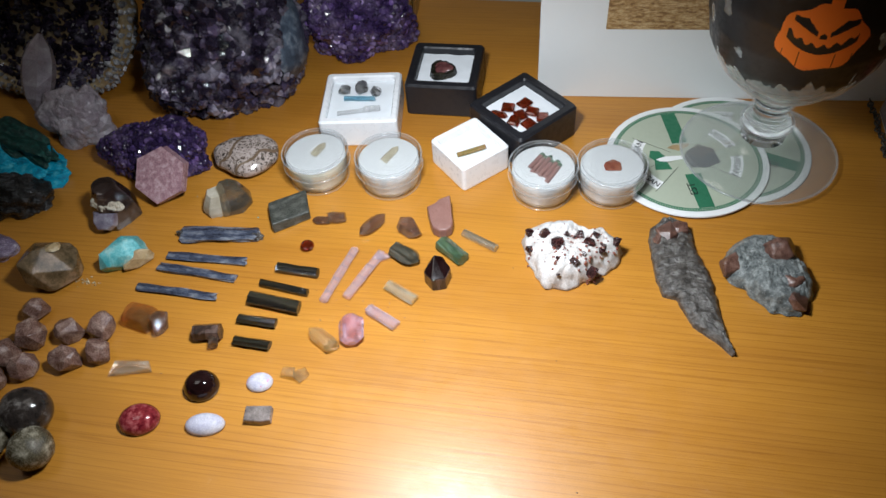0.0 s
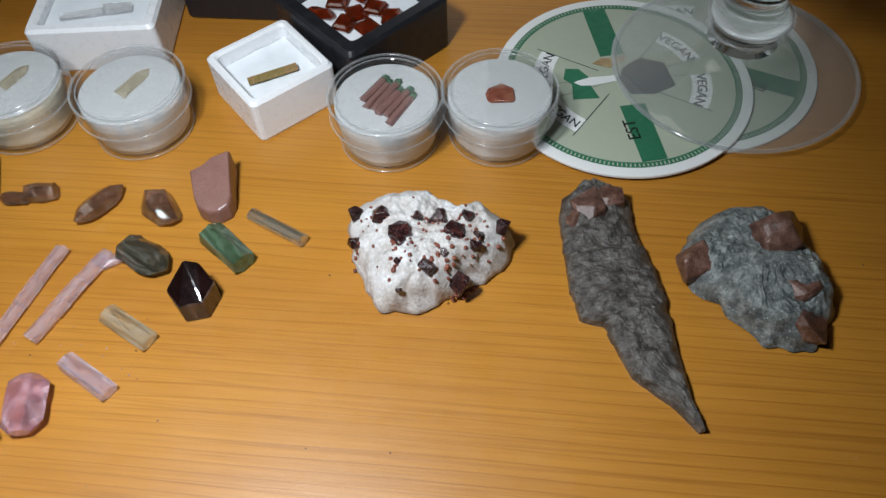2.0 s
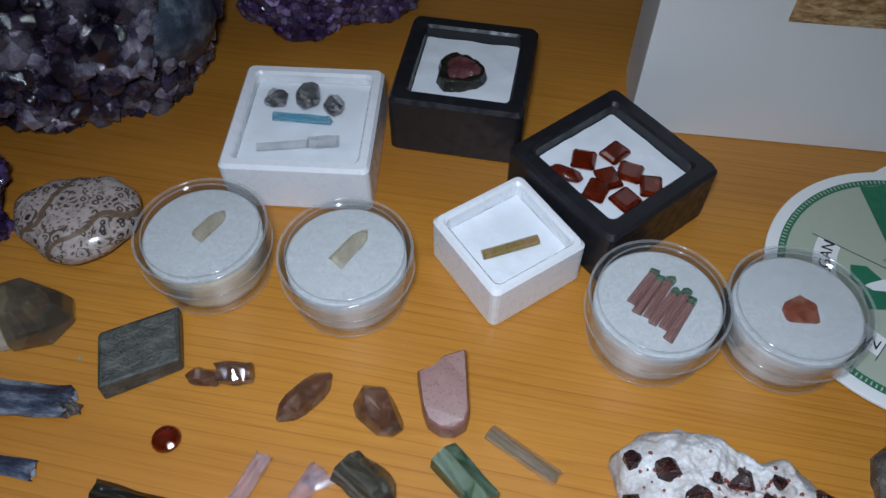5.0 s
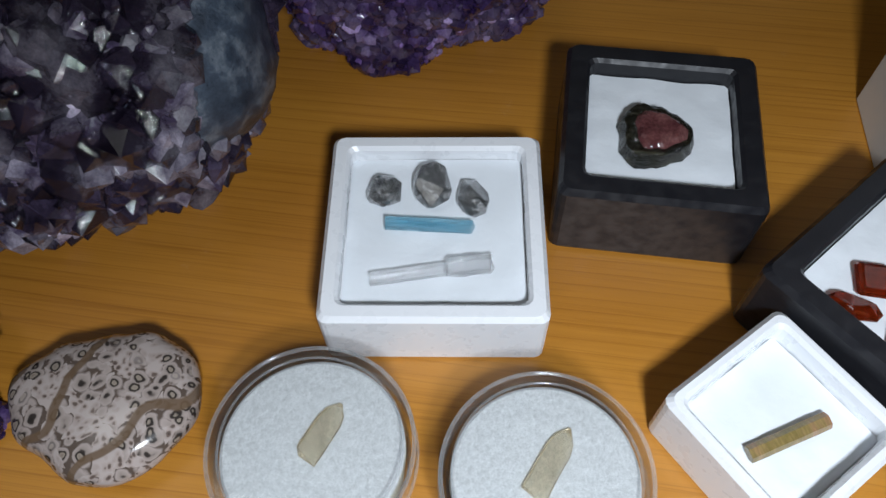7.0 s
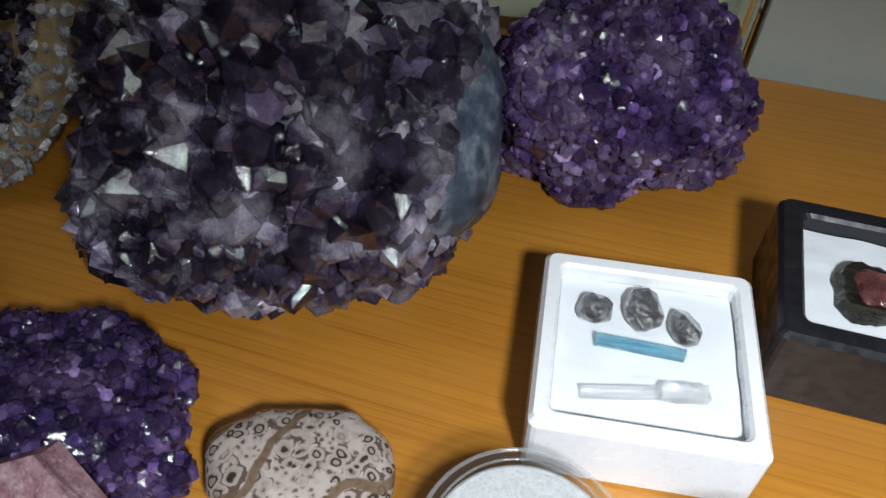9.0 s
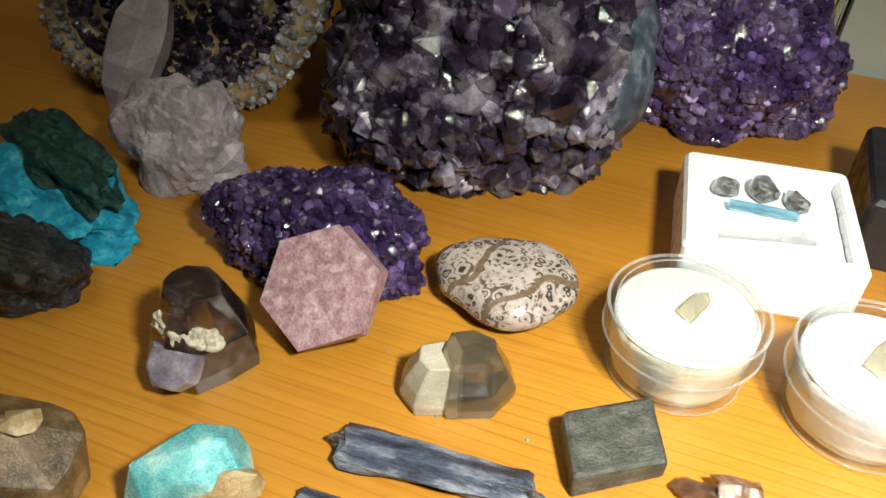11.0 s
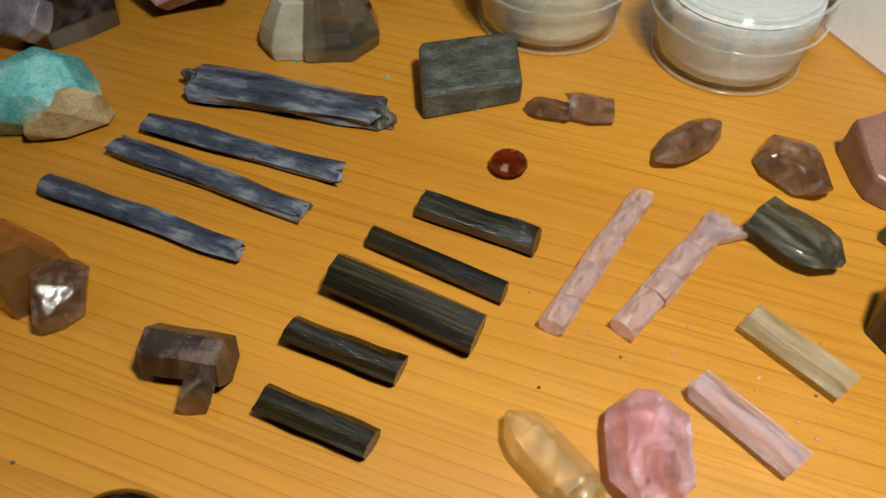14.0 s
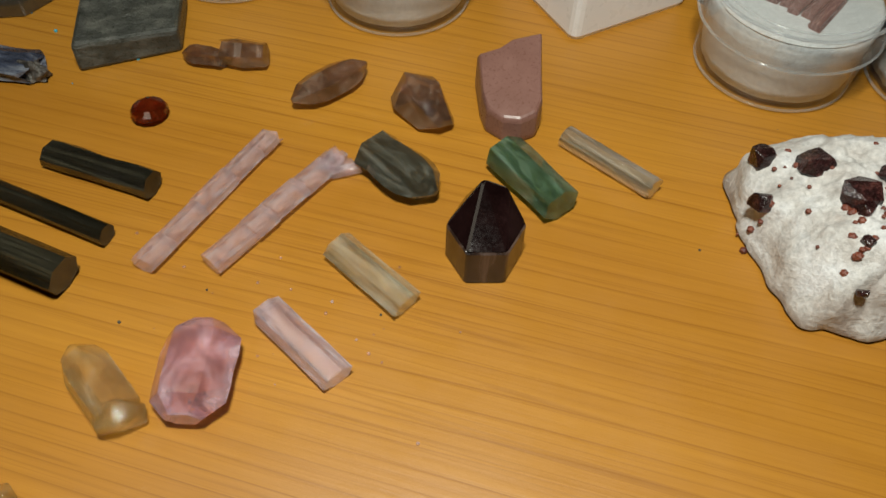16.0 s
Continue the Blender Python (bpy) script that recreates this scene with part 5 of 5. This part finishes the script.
rq = thing("rose_quartz_cluster", "frosty pale rose quartz cluster", "crystal", pose(-0.2385, 0.3520, 0))
part("rock_base", lump(0.0540, 0.0380, 0.0360, 340, 0.35, 1.7, 5, 0.25, 0.06), M["rose"], rq)
for k, (x, y, z, l, w, ax, az) in enumerate(((0.006, 0.004, 0.012, 0.034, 0.021, -58, 75), (-0.012, 0.0, 0.006, 0.026, 0.018, -25, 160), (0.014, -0.004, 0.008, 0.022, 0.015, -35, 20))):
    p = part("crystal_point", prism(l, w, w * 0.9, 6, ("flat", "point"), 341 + k), M["rose"], rq)
    p.matrix_basis = pose(x, y, z, 0, 0, az) @ pose(0, 0, 0, 0, ax, 0) @ pose(0.004, 0, -w * 0.4)
put("rose_quartz_point", prism(0.0520, 0.0230, 0.0190, 7, ("point", "point"), 350, wob=0.2), "rose", "frosty pale quartz point leaning in the geode", "crystal", pose(-0.2660, 0.3700, 0.0345, 0, 0, 0) @ pose(0, 0, 0, 0, -52, 80) @ pose(0, 0, -0.0095))

# ---- coasters, goblet, card, matchbox, glasses ----
def coaster(m, z, label):
    e = thing("coaster", label, "coaster", m @ pose(0, 0, z), "round coasters")
    R = 0.0490
    part("board", lathe([(0.0002, 0.0), (R - 0.0002, 0.0), (R, 0.0003), (R, 0.0011), (R - 0.0002, 0.0014), (0.0002, 0.0014)], 96), M["paper"], e)

    def ring_piece(name, r0, r1, a0, a1, mat, zz):
        b = bmesh.new()
        n = max(3, int(abs(a1 - a0) / 4))
        lo = [b.verts.new((r0 * math.cos(radians(a0 + (a1 - a0) * k / n)), r0 * math.sin(radians(a0 + (a1 - a0) * k / n)), zz)) for k in range(n + 1)]
        hi = [b.verts.new((r1 * math.cos(radians(a0 + (a1 - a0) * k / n)), r1 * math.sin(radians(a0 + (a1 - a0) * k / n)), zz)) for k in range(n + 1)]
        for k in range(n):
            b.faces.new((lo[k], lo[k + 1], hi[k + 1], hi[k]))
        return part(name, b, M[mat], e)

    ring_piece("green_ring", 0.0425, 0.0450, 0, 360, "greenink", 0.00150)
    ring_piece("sage_field", 0.0002, 0.0425, 0, 360, "beige", 0.00150)
    b = bmesh.new()
    for k in range(180):
        a = radians(2 * k)
        q = [b.verts.new((r * math.cos(a + s), r * math.sin(a + s), 0.00160)) for r, s in ((0.0432, -0.006), (0.0446, -0.006), (0.0446, 0.006), (0.0432, 0.006))]
        b.faces.new(q)
    tagged(part("tick_scale", b, M["beige"], e), kind="stuff")
    for sgn in (1, -1):
        part("green_band", flat_shape([(-0.0048, sgn * 0.014), (0.0048, sgn * 0.014), (0.0046, sgn * 0.0422), (-0.0046, sgn * 0.0422)], 0.00012), M["greenink"], e).location = (0, 0, 0.00152)
    for a0 in (158, 208, -22, 28):
        ring_piece("banner", 0.0265, 0.0340, a0 - 17, a0 + 17, "paper", 0.00162)
        for da in (-17, 17):
            part("rule", flat_shape([(0.010 * math.cos(radians(a0 + da)) - 0.0002, 0.010 * math.sin(radians(a0 + da))), (0.010 * math.cos(radians(a0 + da)) + 0.0002, 0.010 * math.sin(radians(a0 + da))), (0.036 * math.cos(radians(a0 + da)) + 0.0002, 0.036 * math.sin(radians(a0 + da))), (0.036 * math.cos(radians(a0 + da)) - 0.0002, 0.036 * math.sin(radians(a0 + da)))], 0.00008), M["greyink"], e).location = (0, 0, 0.00164)
    for a0, txt in ((158, "VEGAN"), (208, "VEGAN"), (28, "VEGAN"), (-22, "VEGAN")):
        if a0 == 208:
            words("banner_word", txt, 0.0052, M["ink"], e, pose(0, 0, 0.00176, 0, 0, a0 + 90), -0.0322)
        else:
            words("banner_word", txt, 0.0052, M["ink"], e, pose(0, 0, 0.00176, 0, 0, a0 - 90), 0.0284)
    words("band_word", "EST", 0.0065, M["ink"], e, pose(-0.0018, -0.0265, 0.00176, 0, 0, 90))
    part("sleeve", flat_shape([(-0.0190, -0.0075), (-0.0090, -0.0085), (-0.0105, -0.0020), (-0.0100, 0.0030), (-0.0130, 0.0085), (-0.0180, 0.0095), (-0.0200, 0.0040), (-0.0175, 0.0005)], 0.0001), M["greenink"], e).location = (-0.002, 0, 0.00158)
    part("forearm", flat_shape([(-0.0165, -0.0016), (-0.0120, -0.0024), (-0.0020, -0.0014), (-0.0020, 0.0016), (-0.0120, 0.0022), (-0.0165, 0.0012), (-0.0185, 0.0004)], 0.0001), M["paper"], e).location = (0, 0.0008, 0.00172)
    part("dark_head", flat_shape([(0.0010, -0.0085), (0.0100, -0.0100), (0.0190, -0.0070), (0.0185, 0.0060), (0.0100, 0.0105), (0.0020, 0.0060), (-0.0010, 0.0010)], 0.0001), M["greyink"], e).location = (0, 0, 0.00166)
    part("straw_tuft", flat_shape([(-0.0090, 0.0105), (-0.0030, 0.0070), (0.0035, 0.0095), (0.0060, 0.0130), (0.0000, 0.0122), (-0.0050, 0.0128)], 0.0001), M["tan"], e).location = (0, 0, 0.00168)
    return e


coaster(pose(0.1635, 0.3605, 0, 0, 0, 14), 0.0019, "round sage-green printed coaster with white border")
coaster(pose(0.1900, 0.3755, 0, 0.0, 0, 70), 0.0, "round sage-green printed coaster under the goblet")

GOB = pose(0.2060, 0.3705, 0.0038)
gob = thing("goblet", "large clear stemmed glass goblet with pumpkin print", "glass goblet", GOB)
foot = [(0.0455, 0.0), (0.0462, 0.0010), (0.0455, 0.0020), (0.0360, 0.0036), (0.0240, 0.0066), (0.0165, 0.0105), (0.0130, 0.0140), (0.0003, 0.0140), (0.0003, 0.0122), (0.0120, 0.0120), (0.0155, 0.0086), (0.0235, 0.0048), (0.0355, 0.0018), (0.0448, 0.0002)]
part("foot", lathe(foot, 80, True), M["glass"], gob, "thin clear domed foot", True).visible_shadow = False
stem = [(0.0003, 0.0141), (0.0129, 0.0141), (0.0122, 0.0190), (0.0140, 0.0230), (0.0145, 0.0262), (0.0120, 0.0290), (0.0102, 0.0330), (0.0098, 0.0380), (0.0118, 0.0410), (0.0112, 0.0440), (0.0003, 0.0440)]
part("stem", lathe(stem, 80), M["crystalglass"], gob, "thick clear knopped stem", True).visible_shadow = False
# whitish rings added where foot and stem catch bright highlights
for rr_, zz_, tube_ in ((0.0458, 0.0011, 0.0008), (0.0146, 0.0250, 0.0010), (0.0119, 0.0412, 0.0009), (0.0127, 0.0185, 0.0005)):
    part("glass_highlight_ring", lathe([(rr_ + tube_ * math.cos(q), zz_ + tube_ * math.sin(q)) for q in [i * math.pi / 5 for i in range(10)]], 80, True), M["rim"], gob, "", True)
BOWL = ((0.0100, 0.0442), (0.0165, 0.0490), (0.0270, 0.0570), (0.0370, 0.0680), (0.0440, 0.0820), (0.0475, 0.0980), (0.0480, 0.1150), (0.0455, 0.1330), (0.0415, 0.1480))
prof_out = list(BOWL)
prof_in = [(max(0.0003, r - 0.0020), z + 0.0024) for r, z in BOWL[::-1]]
prof_in[0] = (BOWL[-1][0] - 0.0016, BOWL[-1][1])
bowl = part("bowl", lathe([(0.0003, 0.0442)] + prof_out + prof_in + [(0.0003, 0.0478)], 96), M["glass"], gob, "clear rounded bowl", True)
bowl.visible_shadow = False


def on_bowl(angle, z, lift):
    r = np.interp(z, [q for _, q in BOWL], [q for q, _ in BOWL]) + lift
    return (r * math.cos(angle), r * math.sin(angle), z)


def bowl_print(name, mat, a_mid, z_mid, half_a, half_z, inside, lift, label, nu=110, nv=90):
    """A print on the bowl: the cells of a fine net on the glass that lie inside a drawn shape."""
    b = bmesh.new()
    net = {}
    for i in range(nu):
        for j in range(nv):
            u, v = -1 + 2 * (i + 0.5) / nu, -1 + 2 * (j + 0.5) / nv
            if not inside(u, v):
                continue
            quad = []
            for di, dj in ((0, 0), (1, 0), (1, 1), (0, 1)):
                key = (i + di, j + dj)
                if key not in net:
                    net[key] = b.verts.new(on_bowl(a_mid + half_a * (-1 + 2 * key[0] / nu), z_mid + half_z * (-1 + 2 * key[1] / nv), lift))
                quad.append(net[key])
            b.faces.new(quad)
    return part(name, b, M[mat], bowl, label, True)


def pumpkin(u, v):
    lobes = 0.93 + 0.05 * math.cos(7 * math.atan2(v, u))
    body = (u / 1.0) ** 2 + ((v + 0.10) / 0.86) ** 2 < lobes ** 2
    stalk = abs(u - 0.08) < 0.13 and 0.6 < v < 1.0
    eye = any(abs(u - s * 0.40) < 0.27 and -0.02 < (v - 0.16 - s * 0.55 * (u - s * 0.40)) < 0.22 - 0.5 * abs(u - s * 0.40) for s in (-1, 1))
    nose = abs(u) < 0.07 and -0.06 < v < 0.08 - abs(u)
    curve = -0.42 + 0.62 * u * u
    mouth = abs(u) < 0.72 and curve - 0.04 < v < curve + 0.17 + 0.05 * math.sin(u * 26)
    seam = v < -0.45 and abs(math.sin(u * 8.5)) < 0.06
    return (body or stalk) and not (eye or nose or mouth or seam)


def scenery(u, v):
    low = -0.38 + 0.28 * noise.noise((u * 7, 0, 3)) + 0.18 * noise.noise((u * 19, 2, 3))
    hole = noise.noise((u * 9, v * 5, 1)) > 0.33 and abs(u + 0.05) > 0.35
    return v > low and not hole


FACE = radians(-93)
bowl_print("dark_scenery", "ink", FACE, 0.098, 1.75, 0.046, scenery, 0.0002, "black printed night scene", 150, 60)
bowl_print("pumpkin_face", "orange", FACE, 0.1150, 0.45, 0.0215, pumpkin, 0.0005, "orange printed pumpkin face")

carton = thing("white_carton", "upright white carton with a golden picture on its front", "carton", pose(0.0675, 0.4172, 0, 0, 0, 3.4))
part("carton_body", box(bmesh.new(), 0, 0.225, 0, 0.034, 0.0, 0.19, 0.0006), M["paper"], carton)
picture = part("picture", box(bmesh.new(), 0.041, 0.185, -0.0004, -0.0001, 0.0535, 0.150), M["gold"], carton, "golden woven picture")
dark = part("picture_shade", flat_shape([(0.0412, 0.074), (0.052, 0.079), (0.066, 0.084), (0.090, 0.086), (0.120, 0.095), (0.1848, 0.110), (0.1848, 0.1498), (0.0412, 0.1498)], 0.0002), M["greyink"], picture, "dark teal part of the picture")
dark.matrix_basis = pose(0, -0.0006, 0, 90, 0, 0)

mb = thing("matchbox", "red and white matchbox with a dotted striking side", "matchbox", pose(0.2860, 0.3640, 0, 0, 0, -1))
part("sleeve", box(bmesh.new(), 0.0, 0.036, 0.0, 0.056, 0.0, 0.0145, 0.0005), M["paper"], mb)
part("red_top", box(bmesh.new(), 0.0010, 0.0350, 0.0015, 0.0545, 0.01455, 0.0148), M["red"], mb, "red printed top")
part("striking_side", box(bmesh.new(), -0.0004, -0.00005, 0.009, 0.0545, 0.0018, 0.0128), M["strike"], mb, "grey dotted striking strip")
for k in range(22):
    lk = bmesh.new()
    R0, R1 = 0.0022, 0.0006
    vs = [[lk.verts.new(((R0 + R1 * math.cos(q)) * math.cos(p), (R0 * 0.7 + R1 * math.cos(q)) * math.sin(p), R1 * math.sin(q))) for q in [i * math.pi / 3 for i in range(6)]] for p in [i * math.pi / 6 for i in range(12)]]
    for i in range(12):
        for j in range(6):
            lk.faces.new((vs[i][j], vs[(i + 1) % 12][j], vs[(i + 1) % 12][(j + 1) % 6], vs[i][(j + 1) % 6]))
    if k == 0:
        chain = thing("metal_chain", "fine dark metal chain lying beside the matchbox", "chain", pose(0.2825, 0.3640, 0.0016))
    l_ = part("link", lk, M["metal"], chain, "", True)
    l_.matrix_basis = pose(0.0009 * math.sin(k * 0.9), 0.0030 * k, 0.0006, 55 if k % 2 else -40, 0, 80 + 12 * math.sin(k))


def tumbler(m, label, s=0.024, h=0.085):
    e = thing("glass_tumbler", label, "glass", m, "square glass tumblers")
    b = bmesh.new()
    rr = []
    for q, z in ((s * 0.95, 0.0), (s, 0.003), (s * 1.06, h), (s * 1.06 - 0.003, h), (s - 0.0035, 0.014), (s * 0.5, 0.011)):
        c = q * 0.25
        ring = []
        for qx, qy, a0 in ((1, 1, 0), (-1, 1, 90), (-1, -1, 180), (1, -1, 270)):
            for k in range(5):
                a = radians(a0 + 22.5 * k)
                ring.append(b.verts.new((qx * (q - c) + c * math.cos(a), qy * (q - c) + c * math.sin(a), z)))
        rr.append(ring)
    for a, bb_ in zip(rr, rr[1:]):
        for k in range(20):
            b.faces.new((a[k], a[(k + 1) % 20], bb_[(k + 1) % 20], bb_[k]))
    b.faces.new(rr[0])
    b.faces.new(rr[-1])
    o = part("glass_body", b, M["tint"], e, "", False)
    o.visible_shadow = False


tumbler(pose(-0.0560, 0.5080, 0, 0, 0, 4), "square smoky glass tumbler standing behind the amethysts")
tumbler(pose(-0.1080, 0.5020, 0, 0, 0, 8), "square smoky glass tumbler standing behind the amethysts")
put("blue_box", box(bmesh.new(), -0.016, 0.016, -0.012, 0.012, 0, 0.05, 0.001), "blue", "small dark blue carton behind the amethysts", "box", pose(-0.2200, 0.4900, 0, 0, 0, 6))

# ---- crumbs on the wood ----
def crumbs(name, label, mat, cx, cy, sx, sy, count, size, seed):
    r_ = random.Random(seed)
    b = bmesh.new()
    for _ in range(count):
        s = r_.uniform(0.3, 1.0) * size
        bmesh.ops.create_icosphere(b, subdivisions=1, radius=s, matrix=Matrix.Translation((r_.gauss(cx, sx), r_.gauss(cy, sy), s * 0.45)))
    put(name, b, mat, label, "crumbs", Matrix(), kind="stuff")


crumbs("pale_crumbs", "pale greenish crumbs beside the amazonite", "tan", -0.1755, 0.2275, 0.0045, 0.0015, 30, 0.0008, 1)
crumbs("blue_crumbs", "tiny bright blue mineral crumbs on the table", "turq", -0.1000, 0.2880, 0.028, 0.012, 9, 0.0005, 2)
crumbs("pink_crumbs", "tiny pink crystal crumbs on the table", "pinkt", -0.0050, 0.2300, 0.016, 0.008, 26, 0.0004, 3)
crumbs("grey_crumbs", "tiny grey rock crumbs on the table", "schist", 0.0600, 0.2200, 0.09, 0.05, 24, 0.0004, 4)
